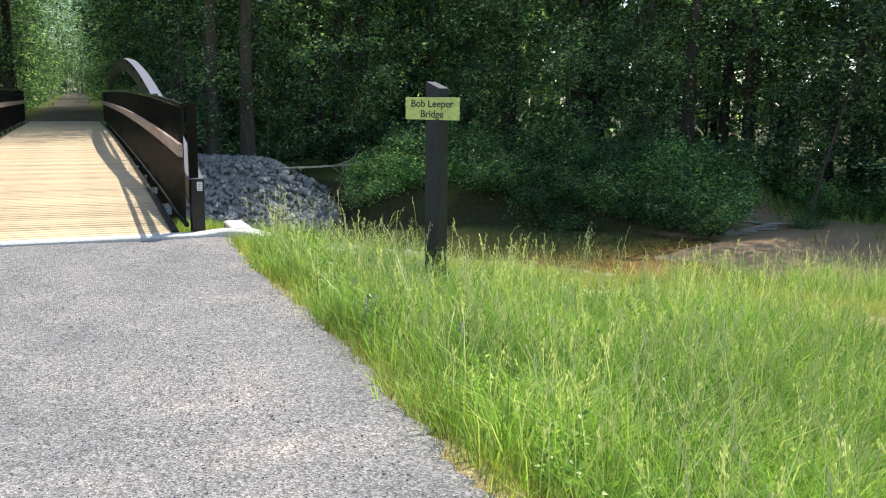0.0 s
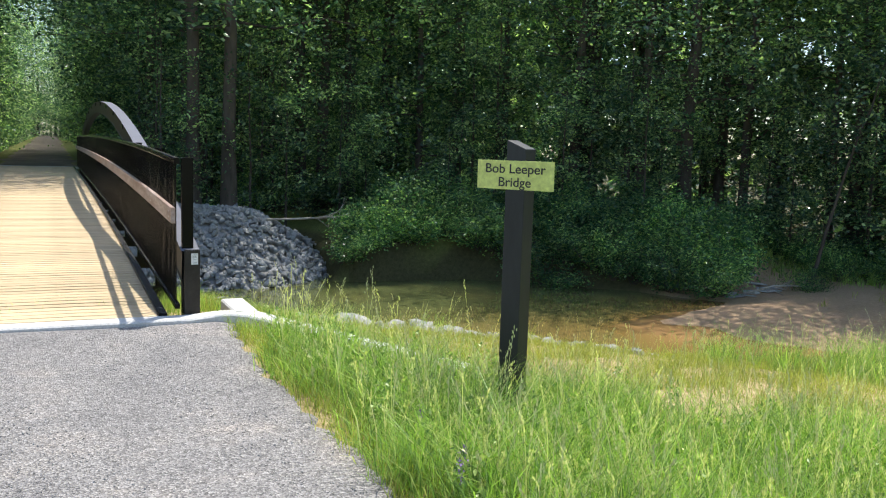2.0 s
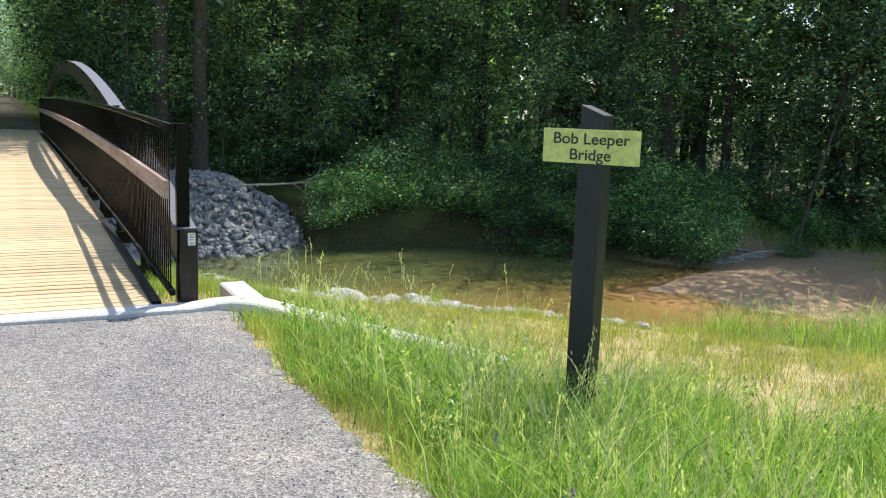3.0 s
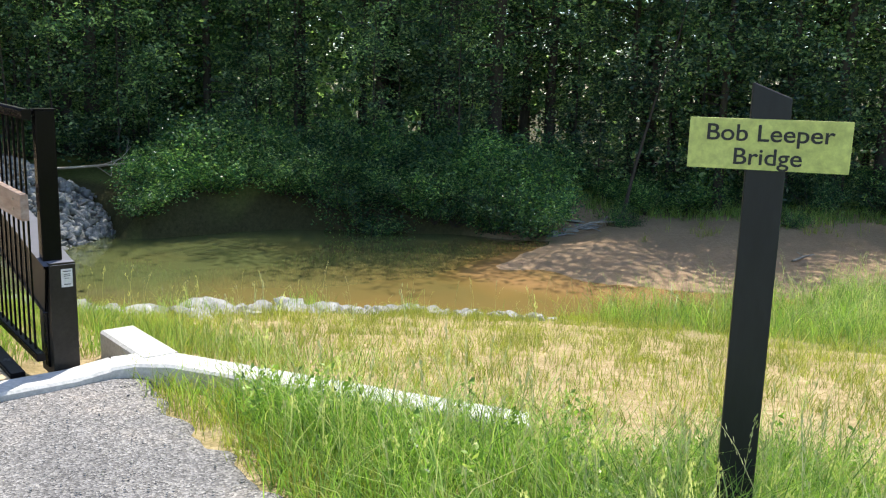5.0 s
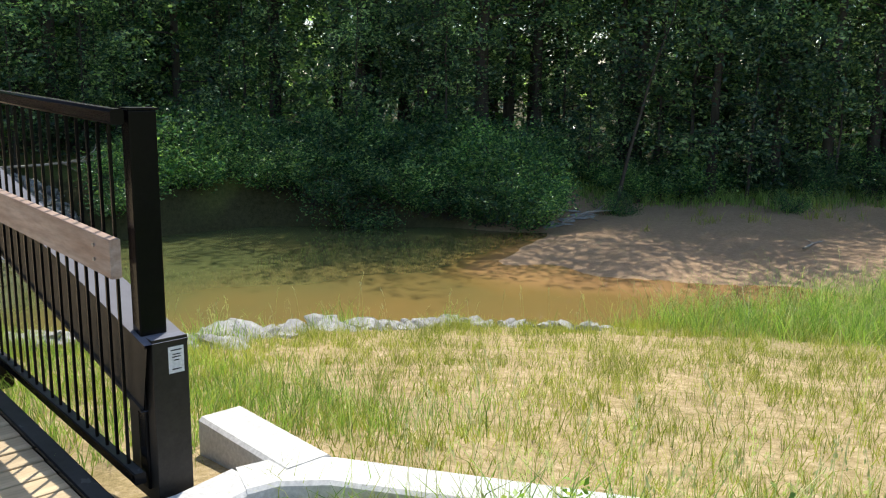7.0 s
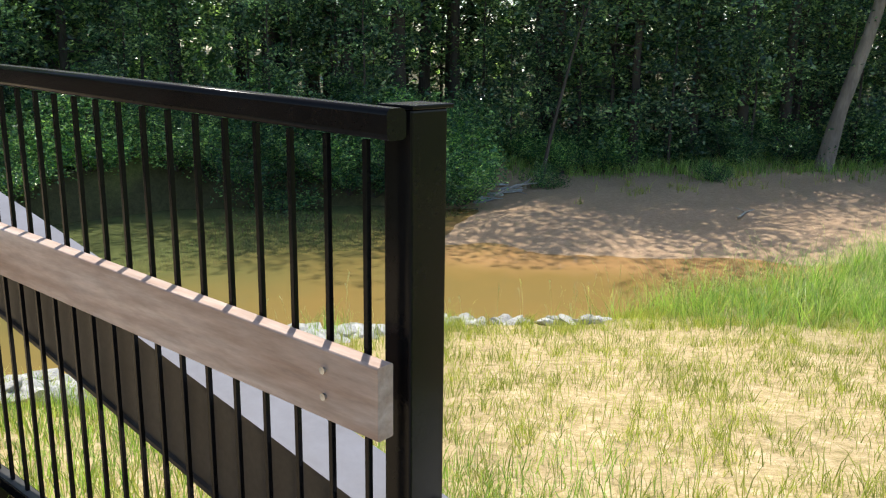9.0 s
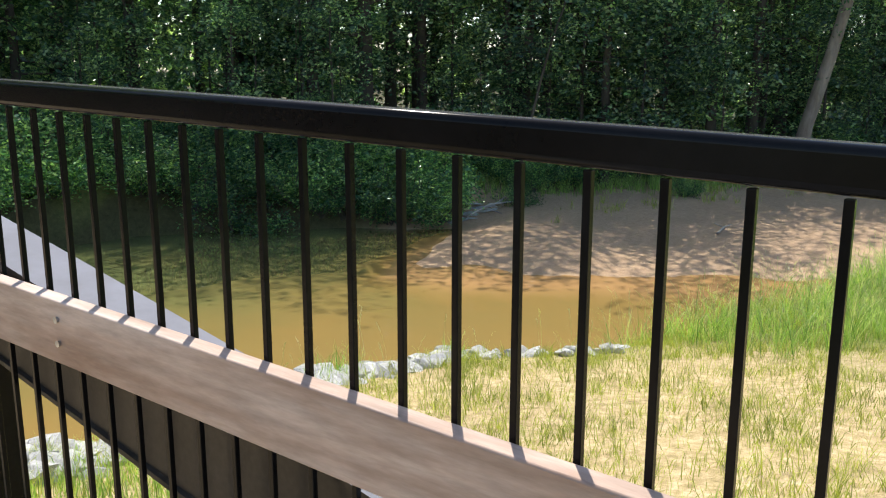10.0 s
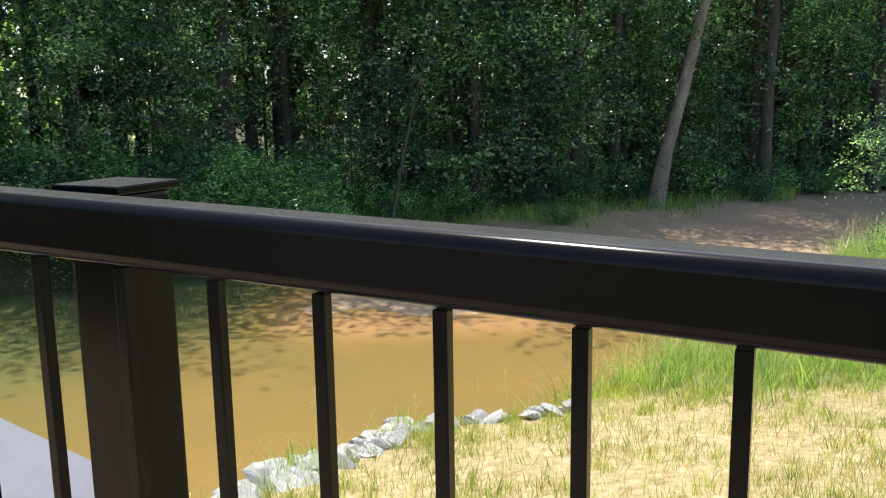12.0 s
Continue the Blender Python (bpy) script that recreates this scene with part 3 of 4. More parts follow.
STONES = [stone_mesh(40 + i, 0.55 + 0.08 * (i % 4), STONE) for i in range(8)]
RUBBLE = [stone_mesh(80 + i, 0.6 + 0.06 * (i % 4), STONE, 1) for i in range(6)]
SUNLIT_STONES = [stone_mesh(60 + i, 0.42 + 0.08 * (i % 4), SUNLIT_STONE) for i in range(8)]


def lay_stones(parent, spots, kinds):
    for x, y, z, s in spots:
        o = linked("stone", kinds[int(rng.integers(8))], None, parent)
        o.matrix_basis = pose(x, y, z, *rng.uniform(-25, 25, 2), rng.uniform(0, 360)) @ Matrix.Diagonal((s * rng.uniform(0.8, 1.3), s * rng.uniform(0.8, 1.2), s * rng.uniform(0.8, 1.1), 1))


def noisy_line(n, x0, x1, spread0, spread1, size):
    for _ in range(n):
        x = rng.uniform(x0, x1)
        y = float(np.interp(x, CREST_X, CREST_Y)) + rng.uniform(spread0, spread1)
        s = rng.uniform(*size)
        yield x, y, float(height(x, y)) + (0.1 if s < 0.2 else -0.12) * s, s


bank = thing("riprap_bank", "broken grey riprap stones along the creek bank", "rocks", kind="structure")
lay_stones(bank, list(noisy_line(70, 3, 6.0, -0.35, 1.0, (0.10, 0.26))) + list(noisy_line(100, -2, 3.2, -0.7, 0.8, (0.10, 0.24))) + list(noisy_line(36, 6.6, 7.4, -0.3, 0.5, (0.08, 0.19))) + list(noisy_line(50, 7.4, 9.2, -0.2, 0.7, (0.07, 0.17))) + list(noisy_line(75, 5.4, 8.6, -0.35, 0.2, (0.10, 0.22))) + list(noisy_line(45, 0.2, 3.4, -0.6, 0.6, (0.20, 0.36))) + list(noisy_line(60, 1.0, 5.9, -0.30, 0.2, (0.12, 0.27))) + list(noisy_line(30, 2.2, 5.9, -0.30, 0.25, (0.24, 0.38))), SUNLIT_STONES)

slabs = thing("stranded_slabs", "pale flat stones and driftwood slabs at the head of the sandbar", "rocks", kind="structure")
for k in range(16):
    x, y = 22.2 + 2.6 * rng.uniform(), 16.9 + 1.6 * rng.uniform()
    o = linked("stone", SUNLIT_STONES[k % 8], None, slabs)
    o.matrix_basis = pose(x, y, float(height(x, y)) + 0.03, *rng.uniform(-8, 8, 2), rng.uniform(-50, 10)) @ Matrix.Diagonal((rng.uniform(0.3, 0.75), rng.uniform(0.15, 0.3), rng.uniform(0.10, 0.2), 1))

# mound of riprap at the far abutment
def pile_z(x, y):
    h = -0.95 - 0.04 * x - 0.66 * max(0, 27.6 - y) - 0.5 * max(0, x - 6.6)
    return max(h, WATER_Z - 0.2)


pile = thing("riprap_mound", "sloping mound of rounded grey riprap stones beside the water", "rocks", kind="structure")
spots = []
while len(spots) < 300:
    x, y = rng.uniform(0.9, 10.4), rng.uniform(23.2, 28.6)
    z = pile_z(x, y)
    if z > WATER_Z - 0.1:
        spots.append((x, y, z, rng.uniform(0.14, 0.25)))
lay_stones(pile, spots, STONES)
V, F = [], []
while len(F) < 1500:
    x, y = rng.uniform(0.5, 10.4), rng.uniform(23.2, 29.6)
    z = pile_z(x, y)
    if z > WATER_Z - 0.1:
        me = RUBBLE[int(rng.integers(6))]
        m = np.array(pose(x, y, z + rng.uniform(-0.04, 0.06), *rng.uniform(0, 360, 3)))
        c = np.array([v.co for v in me.vertices]) * rng.uniform(0.11, 0.22)
        F.append(np.array([tuple(p.vertices) for p in me.polygons]) + sum(len(v) for v in V))
        V.append(c @ m[:3, :3].T + m[:3, 3])
tagged(linked("small_stones", raw_mesh("small_stones", np.concatenate(V), np.concatenate(F)), STONE_MIX, pile), kind="stuff")
n = 28
xs, ys = np.linspace(0.2, 10.8, n), np.linspace(22.8, 32.5, n)
V = [(x, y, max(pile_z(x, y) - 0.14, -4.2) - (0.6 if y > 32 else 0)) for y in ys for x in xs]
i = (np.arange(n - 1)[:, None] * n + np.arange(n - 1)).ravel()
linked("rubble_core", raw_mesh("rubble_core", V, np.stack([i, i + 1, i + n + 1, i + n], 1)), STONE, pile)
# ---- plants ----
def blades_mesh(name, x, y, h, width, lean, seed):
    """Bent tapering blades, three triangles each."""
    r = np.random.default_rng(seed)
    n = len(x)
    z = height(x, y) - 0.01
    a, b = r.uniform(0, 2 * np.pi, n), r.uniform(0, 2 * np.pi, n)
    w = np.stack([np.cos(a), np.sin(a), a * 0], 1) * (width * r.uniform(0.6, 1.3, n))[:, None] / 2
    l = np.stack([np.cos(b), np.sin(b), b * 0], 1) * (h * lean * r.uniform(0.2, 1.4, n))[:, None]
    p = np.stack([x, y, z], 1)
    up = np.stack([h * 0, h * 0, h], 1)
    mid = p + up * 0.58 + l * 0.32
    tip = p + up * r.uniform(0.86, 1.0, n)[:, None] + l
    V = np.stack([p - w, p + w, mid - w * 0.75, mid + w * 0.75, tip], 1).reshape(-1, 3)
    i = np.arange(n)[:, None] * 5
    F = np.concatenate([i + np.array([0, 1, 3]), i + np.array([0, 3, 2]), i + np.array([2, 3, 4])])
    return raw_mesh(name, V, F)


def tufted(n, area, clump, seed, keep, loose=0.05):
    """Blade feet gathered in tufts over a rectangle, thinned by keep(x, y) from 0 to 1."""
    r = np.random.default_rng(seed)
    k = max(1, n // clump)
    cx, cy = r.uniform(area[0], area[1], k), r.uniform(area[2], area[3], k)
    x = np.repeat(cx, clump) + r.normal(0, loose, k * clump)
    y = np.repeat(cy, clump) + r.normal(0, loose, k * clump)
    size = np.repeat(r.uniform(0.45, 1.3, k), clump) * r.uniform(0.5, 1.2, k * clump)
    ok = r.uniform(0, 1, len(x)) < keep(x, y)
    return x[ok], y[ok], size[ok]


def verge(x, y):
    """Lush verge between path and wing wall."""
    s = 0.66 * (x - 0.7) + 0.75 * y
    return smooth(0.32, 0.62, x + 0.10 * wobble(x, y, 3.1)) * smooth(0.0, -0.35, s + 0.15 * wobble(x, y, 2.1) - 0.25 * smooth(3.5, 6, x) * (x - 3.5)) * (0.55 + 0.45 * smooth(-0.6, 0.3, wobble(x, y, 1.6))) * (0.3 + 0.7 * smooth(0.1, -1.3, s + 0.4 * wobble(x, y, 1.9)))


def creek_edge(x, y):
    """Tall grass towards the creek, thick away from the bridge."""
    c = -beyond_crest(x, y)
    return smooth(-1.6, -0.4, c) * smooth(4.2, 1.0, c - 0.5 * (x - 8)) * smooth(8.2, 11.0, x + 0.8 * wobble(x, y, 1.4))


def sown(x, y):
    """Thin new grass on the sown slope."""
    s = 0.66 * (x - 0.7) + 0.75 * y
    c = -beyond_crest(x, y)
    return smooth(0.12, 0.3, s) * smooth(-0.5, 0.1, c) * (0.2 + 0.8 * smooth(-0.5, 0.5, wobble(x, y, 2.6) + 0.7 * wobble(x, y, 6.1))) * (0.5 + 0.5 * smooth(2.5, 0.4, c))


def stuff(name, me, material, label, category):
    return tagged(linked(name, me, material), label, category, kind="stuff")


x, y, s = tufted(115000, (0.3, 5.0, -8.6, 0.4), 14, 21, verge)
s = s * (0.42 + 0.58 * smooth(0.15, -1.1, 0.66 * (x - 0.7) + 0.75 * y)) * (0.6 + 0.4 * smooth(0.4, 0.9, x))
stuff("verge_grass", blades_mesh("verge_grass", x, y, 0.44 * s, 0.0068, 0.85, 22), GRASS, "tall lush green grass along the gravel path", "grass")
x, y, s = tufted(70000, (3.5, 18, -12, 4), 12, 23, lambda x, y: verge(x, y) * (x > 5) + 0 * x)
stuff("meadow_grass", blades_mesh("meadow_grass", x, y, 0.48 * s, 0.007, 0.8, 24), GRASS, "tall green meadow grass", "grass")
x, y, s = tufted(80000, (6, 34, -5, 7), 14, 25, creek_edge)
stuff("creek_grass", blades_mesh("creek_grass", x, y, 0.66 * s, 0.008, 0.95, 26), GRASS, "tall green grass on the creek bank", "grass")
x, y, s = tufted(230000, (-1.0, 13, -3.5, 7.2), 9, 27, sown, 0.028)
stuff("sown_grass", blades_mesh("sown_grass", x, y, 0.17 * s, 0.0056, 0.8, 28), THIN, "thin yellow-green grass sown over straw", "grass")
x, y, s = tufted(24000, (-2.5, 3.6, 0.7, 6.2), 10, 41, lambda x, y: smooth(3.4, 1.2, x + 0.5 * wobble(x, y, 2.0)) * smooth(0.2, -0.4, beyond_crest(x, y)) * smooth(0.3, 0.7, 0.66 * (np.maximum(x, 0.7) - 0.7) + 0.75 * y))
stuff("lush_slope_grass", blades_mesh("lush_slope_grass", x, y, 0.20 * s, 0.0055, 0.5, 42), GRASS, "short green grass on the slope beside the bridge", "grass")
x, y, s = tufted(9000, (0.6, 7.5, 3.5, 7.5), 14, 29, lambda x, y: smooth(0.9, 0.2, np.abs(beyond_crest(x, y) + 0.2)) * smooth(-0.2, 0.5, wobble(x, y, 2.2)))
stuff("bank_grass", blades_mesh("bank_grass", x, y, 0.34 * s, 0.006, 0.5, 30), GRASS, "green grass among the riprap stones", "grass")
x, y, s = tufted(110000, (14, 46, 4, 30), 12, 31, lambda x, y: smooth(-5, -1, in_wood(x, y) + 1.6 * wobble(x, y, 0.5)) * smooth(5, 2, in_wood(x, y)) * (beyond_shore(x, y) > 1))
stuff("woodland_edge_grass", blades_mesh("woodland_edge_grass", x, y, 0.55 * s, 0.02, 0.5, 32), GRASS, "green grass along the edge of the wood", "grass")


x, y, s = tufted(9000, (23.5, 37, 6.5, 16), 16, 45, lambda x, y: smooth(1.8, 0.3, np.abs(y - 13.4 + 0.52 * (x - 25.5) + 0.8 * wobble(x, y, 0.8))) * smooth(0.1, 0.6, wobble(x, y, 1.7)), 0.10)
stuff("sandbar_grass", blades_mesh("sandbar_grass", x, y, 0.42 * s, 0.016, 0.8, 46), THIN, "sparse green tufts at the back of the sandbar", "grass")


def seed_stalks(name, x, y, h, seed):
    """Thin bent stalks with a drooping seed head of small grains."""
    r = np.random.default_rng(seed)
    V, F = [], []
    for px, py, ph in zip(x, y, h):
        z = float(height(px, py))
        a, b = r.uniform(0, 6.28), r.uniform(0.05, 0.30)
        d = Vector((math.cos(a), math.sin(a), 0))
        w = Vector((-d.y, d.x, 0)) * 0.0013
        line = [Vector((px, py, z)) + d * (b * ph * q * q) + Vector((0, 0, ph * (q - 0.12 * q ** 4))) for q in (0, 0.4, 0.7, 0.88, 1.0)]
        for p, q in zip(line, line[1:]):
            k = len(V)
            V += [p - w, p + w, q + w, q - w]
            F.append((k, k + 1, k + 2, k + 3))
        for g in range(9):
            q = 0.80 + 0.2 * g / 8
            c = Vector((px, py, z)) + d * (b * ph * q * q) + Vector((0, 0, ph * (q - 0.12 * q ** 4)))
            o = Vector(r.normal(size=3)) * 0.007
            e = Vector((0, 0, 0.011)) + d * 0.004
            t = Vector((-d.y, d.x, 0)) * 0.0032
            k = len(V)
            V += [c + o - e, c + o + t, c + o + e, c + o - t]
            F.append((k, k + 1, k + 2, k + 3))
    return raw_mesh(name, [tuple(v) for v in V], F)


x, y, s = tufted(8000, (0.5, 7, -8.8, 0.3), 3, 33, verge)
stuff("seed_grass", seed_stalks("seed_grass", x, y, 0.55 * s + 0.12, 34), SEED, "pale seed heads standing above the verge grass", "grass")
x, y, s = tufted(6000, (6.5, 24, -4, 6), 3, 35, creek_edge)
stuff("seed_grass", seed_stalks("seed_grass", x, y, 0.75 * s + 0.15, 36), SEED, "pale seed heads above the creek bank grass", "grass")
x, y, s = tufted(260, (1.5, 8.5, 4, 7), 2, 37, lambda x, y: smooth(0.8, 0.1, np.abs(beyond_crest(x, y) + 0.2)))
stuff("seed_grass", seed_stalks("seed_grass", x, y, 0.5 * s + 0.1, 38), SEED, "pale seed heads among riprap stones", "grass")

x, y, s = tufted(16000, (0.28, 1.0, -9.2, 0.0), 9, 43, lambda x, y: smooth(0.30, 0.45, x) * smooth(1.0, 0.6, x))
stuff("path_edge_grass", blades_mesh("path_edge_grass", x, y, 0.17 * s, 0.0045, 0.7, 44), THIN, "thin yellowed grass along the path's edge", "grass")

# leafy weeds and violet vetch by the path
def weed_mesh(seed, tall):
    r = np.random.default_rng(seed)
    pts = []
    for k in range(7):
        a, sp = r.uniform(0, 6.28), r.uniform(0.03, 0.10)
        for q in np.linspace(0.12, 1, 16):
            pts.append((math.cos(a) * sp * q + r.normal() * 0.012, math.sin(a) * sp * q + r.normal() * 0.012, tall * q * (0.7 + 0.3 * r.uniform())))
    return leaves_mesh("weed_leaf", np.array(pts), 0.022, seed)


WEEDS = [weed_mesh(50 + i, 0.30 + 0.06 * i) for i in range(3)]
for i in range(170):
    while True:
        px, py = rng.uniform(0.55, 3.4), rng.uniform(-7.5, -0.2)
        if rng.uniform() < float(verge(np.array([px]), np.array([py]))[0]):
            break
    o = linked("weed", WEEDS[i % 3], GRASS)
    o.matrix_basis = pose(px, py, float(height(px, py)) - 0.01, 0, 0, rng.uniform(0, 360))
    tagged(o, "bushy green weed in the verge grass", "weed", "weeds in the verge")
for i, (px, py) in enumerate(((0.62, -4.35), (0.70, -4.25), (0.56, -4.5), (0.95, -5.1), (1.02, -4.95), (0.75, -3.6))):
    o = thing("vetch", "violet flowering vetch stem beside the path", "wildflower", (px, py, float(height(px, py))), "vetch stems by the path")
    r = np.random.default_rng(90 + i)
    st = tubes_mesh("stem", [([(0, 0, -0.02), (0.01, 0.01, 0.15), (0.02, 0, 0.30)], [0.002, 0.0018, 0.001])], 5)
    linked("stem", st, GRASS, o)
    linked("flower", leaves_mesh("flower", np.array([(0.015 + r.normal() * 0.008, r.normal() * 0.008, 0.20 + 0.11 * r.uniform()) for _ in range(26)]), 0.011, 91 + i), PETAL, o, "violet flower spike")


# ---- trees ----
def limb(start, to, rad, r, bends=4):
    pts = [Vector(start).lerp(Vector(to), q) + Vector(r.normal(size=3)) * 0.06 * (Vector(to) - Vector(start)).length * (0 < q < 1) for q in np.linspace(0, 1, bends)]
    return pts, [rad * (1 - 0.75 * q) for q in np.linspace(0, 1, bends)]


def tree_meshes(seed, tall, girth, low, spread, leaves, size, lean=(0, 0)):
    """Trunk with limbs, and a crown of leaves gathered round the limb ends."""
    r = np.random.default_rng(seed)
    qs = np.linspace(0, 1, 9)
    trunk = [Vector((lean[0] * q ** 1.2 + 0.02 * tall * r.normal() * q * 0.4, lean[1] * q ** 1.2 + 0.02 * tall * r.normal() * q * 0.4, tall * q - 0.3)) for q in qs]
    rad = [girth * (1 - 0.82 * q) * (1.35 if q == 0 else 1) for q in qs]
    limbs, spots = [(trunk, rad)], []
    n = int(14 + tall)
    for k in range(n):
        q = low + (1 - low) * (k + r.uniform(0, 1)) / n
        i = min(int(q * 8), 7)
        p = trunk[i].lerp(trunk[i + 1], q * 8 - i)
        reach = spread * (0.35 + 0.65 * math.sin(math.pi * min(1, 0.25 + 0.75 * (1 - q)))) * r.uniform(0.6, 1.15)
        a = r.uniform(0, 6.28)
        e = p + Vector((math.cos(a) * reach, math.sin(a) * reach, reach * r.uniform(-0.12, 0.5)))
        limbs.append(limb(p, e, girth * 0.26 * (1.1 - q), r))
        for t in (0.5, 0.78, 1.0):
            off = Vector(r.normal(size=3)) * 0.16 * reach
            spots.append((p.lerp(e, t) + Vector((off.x, off.y, off.z * 0.4)), (0.15 * reach + 0.13) * r.uniform(0.6, 1.5)))
    C = []
    area = sum(sp * sp for _, sp in spots)
    for c, sp in spots:
        per = max(6, int(leaves * sp * sp / area))
        o = r.normal(size=(per, 3)) * np.array([sp, sp, sp * 0.30])
        o[:, 2] -= 0.28 * (o[:, 0] ** 2 + o[:, 1] ** 2) / sp
        C.append(np.array(c) + o)
    return (tubes_mesh("trunk", limbs[:1], 9), tubes_mesh("branchwork", limbs[1:], 5)), leaves_mesh("crown", np.concatenate(C), size, seed + 1, 0.3, True)


def kept_tree(name, meshes, bark, leaf, label, category, group):
    o = thing(name, label, category, (0, 0, 0), group)
    linked("trunk", meshes[0][0], bark, o)
    tagged(linked("branchwork", meshes[0][1], bark, o), kind="stuff")
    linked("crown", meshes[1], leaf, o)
    return o


TALL = [kept_tree("tree", tree_meshes(100 + i, 21 + 1.5 * i, 0.22 + 0.04 * i, 0.10 + 0.05 * (i % 3), 3.8 + 0.3 * i, 7400, 0.14), BARK, LEAF, "tall leafy hardwood tree in the wood", "tree", "hardwoods of the wood") for i in range(5)]
PINES = [kept_tree("pine_tree", tree_meshes(120 + i, 24, 0.22 + 0.05 * i, 0.34, 2.6, 3200, 0.14), BARK, LEAF, "tall straight tree with a bare lower trunk", "tree", "tall trees of the wood") for i in range(3)]
YOUNG = [kept_tree("sapling", tree_meshes(140 + i, 6.5 + 1.3 * i, 0.05 + 0.01 * i, 0.08, 1.9 + 0.2 * i, 3200, 0.115), BARK, LEAF_B, "slender leafy understory tree", "tree", "understory of the wood") for i in range(5)]


def bush_meshes(seed, wide, tall, leaves, size):
    r = np.random.default_rng(seed)
    limbs, C = [], []
    for k in range(24):
        a, q = r.uniform(0, 6.28), r.uniform(0.2, 1) ** 0.6
        e = Vector((math.cos(a) * wide * q, math.sin(a) * wide * q, tall * (1 - 0.55 * q * q) * r.uniform(0.65, 1.12)))
        limbs.append(limb((r.normal() * 0.1, r.normal() * 0.1, -0.1), e, 0.025, r))
        for t in (0.4, 0.65, 0.85, 1.0):
            C.append(np.array(limbs[-1][0][0].lerp(e, t)) + r.normal(size=(leaves // 88, 3)) * np.array([0.13 * wide, 0.13 * wide, 0.07 * tall]) * r.uniform(0.6, 1.4))
    return tubes_mesh("framework", limbs, 5), leaves_mesh("foliage", np.concatenate(C), size, seed + 1, 0.4, True)


def kept_bush(meshes, label, group):
    o = thing("bush", label, "bush", (0, 0, 0), group)
    tagged(linked("framework", meshes[0], BARK, o), kind="stuff")
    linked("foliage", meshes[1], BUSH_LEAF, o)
    return o


BUSHES = [kept_bush(bush_meshes(160 + i, 1.3 + 0.2 * i, 1.7 + 0.2 * i, 4200, 0.072), "dense green shrub on the creek bank", "shrubs of the bank") for i in range(4)]


def plant(kinds, x, y, scale=1.0, sink=0.0, turn=None):
    src = kinds[int(rng.integers(len(kinds)))]
    z = float(height(x, y)) - sink
    m = pose(x, y, z, 0, 0, rng.uniform(0, 360) if turn is None else turn)
    o = copy_thing(src, m)
    o.scale = (scale,) * 3
    return o


def scatter(kinds, n, near, deep, scale, gap, area):
    done, tries = [], 0
    while len(done) < n and tries < 20000:
        tries += 1
        x, y = rng.uniform(area[0], area[1]), rng.uniform(area[2], area[3])
        w = float(in_wood(x, y))
        if near < w < deep and abs(x + 1.65) > 5.0 and all((x - a) ** 2 + (y - b) ** 2 > gap * gap for a, b in done):
            plant(kinds, x, y, rng.uniform(*scale))
            done.append((x, y))


FRONT, LEFTWOOD = (3, 66, -8, 66), (-40, -6, 30, 95)
scatter(TALL, 22, 1.5, 20, (0.85, 1.15), 3.0, (3, 23, 26, 66))
scatter(TALL, 46, 0.8, 20, (0.85, 1.15), 2.6, (23, 66, -8, 46))
scatter(PINES, 12, 0.5, 16, (0.85, 1.15), 2.2, (3, 23, 26, 60))
scatter(PINES, 14, 0.5, 18, (0.85, 1.15), 2.2, (23, 66, -8, 46))
scatter(YOUNG, 34, -0.4, 4, (0.7, 1.2), 1.3, (22, 62, -6, 30))
scatter(YOUNG, 22, 0, 12, (0.8, 1.3), 1.6, (3, 23, 30, 60))
scatter(BUSHES, 40, -0.6, 3, (0.6, 1.0), 1.2, (24, 60, -6, 26))
scatter(YOUNG, 54, -0.3, 14, (0.75, 1.3), 1.7, FRONT)
scatter(BUSHES, 60, -0.8, 9, (0.6, 1.1), 1.6, FRONT)
scatter(TALL + PINES, 34, 0.5, 20, (0.85, 1.15), 2.6, LEFTWOOD)
scatter(YOUNG, 26, -0.2, 5, (0.9, 1.4), 1.8, (-14, -5, 34, 80))
scatter(YOUNG + BUSHES, 26, 0.2, 12, (0.7, 1.2), 1.8, LEFTWOOD)
for k in range(40):
    plant(YOUNG + TALL[:3], rng.uniform(-14, 11), rng.uniform(165, 200), rng.uniform(0.9, 1.3))
for k in range(22):
    plant(TALL, -1.65 + (-1 if k % 2 else 1) * rng.uniform(4.2, 6.5), 96 + k * 3.2 + rng.uniform(-1, 1), rng.uniform(0.8, 1.1))
for k in range(30):
    plant(YOUNG, -1.65 + (-1 if k % 2 else 1) * rng.uniform(3.2, 6.5), 98 + k * 2.4 + rng.uniform(-1, 1), rng.uniform(0.9, 1.4))
for k in range(30):
    plant(YOUNG, -1.65 + (-1 if k % 2 else 1) * rng.uniform(3.9, 6.5), 38 + k * 2 + rng.uniform(-1, 1), rng.uniform(0.8, 1.3))
for k in range(26):
    side = -1 if k % 2 else 1
    plant(TALL if k % 3 else YOUNG, -1.65 + side * rng.uniform(5.4, 9), 42 + k * 3.2 + rng.uniform(-1, 1), rng.uniform(0.8, 1.1))

plant(YOUNG, 20.3, 1.0, 0.36)

# low leafy growth round the end of the bridge
for x, y, s in ((3.2, 30.6, 0.8), (5.2, 31.0, 0.9), (7.0, 30.4, 0.85), (8.8, 31.2, 0.9), (3.4, 33.6, 1.0), (11.2, 30.6, 0.9), (2.9, 36.5, 0.9)):
    plant(YOUNG, x, y, s)
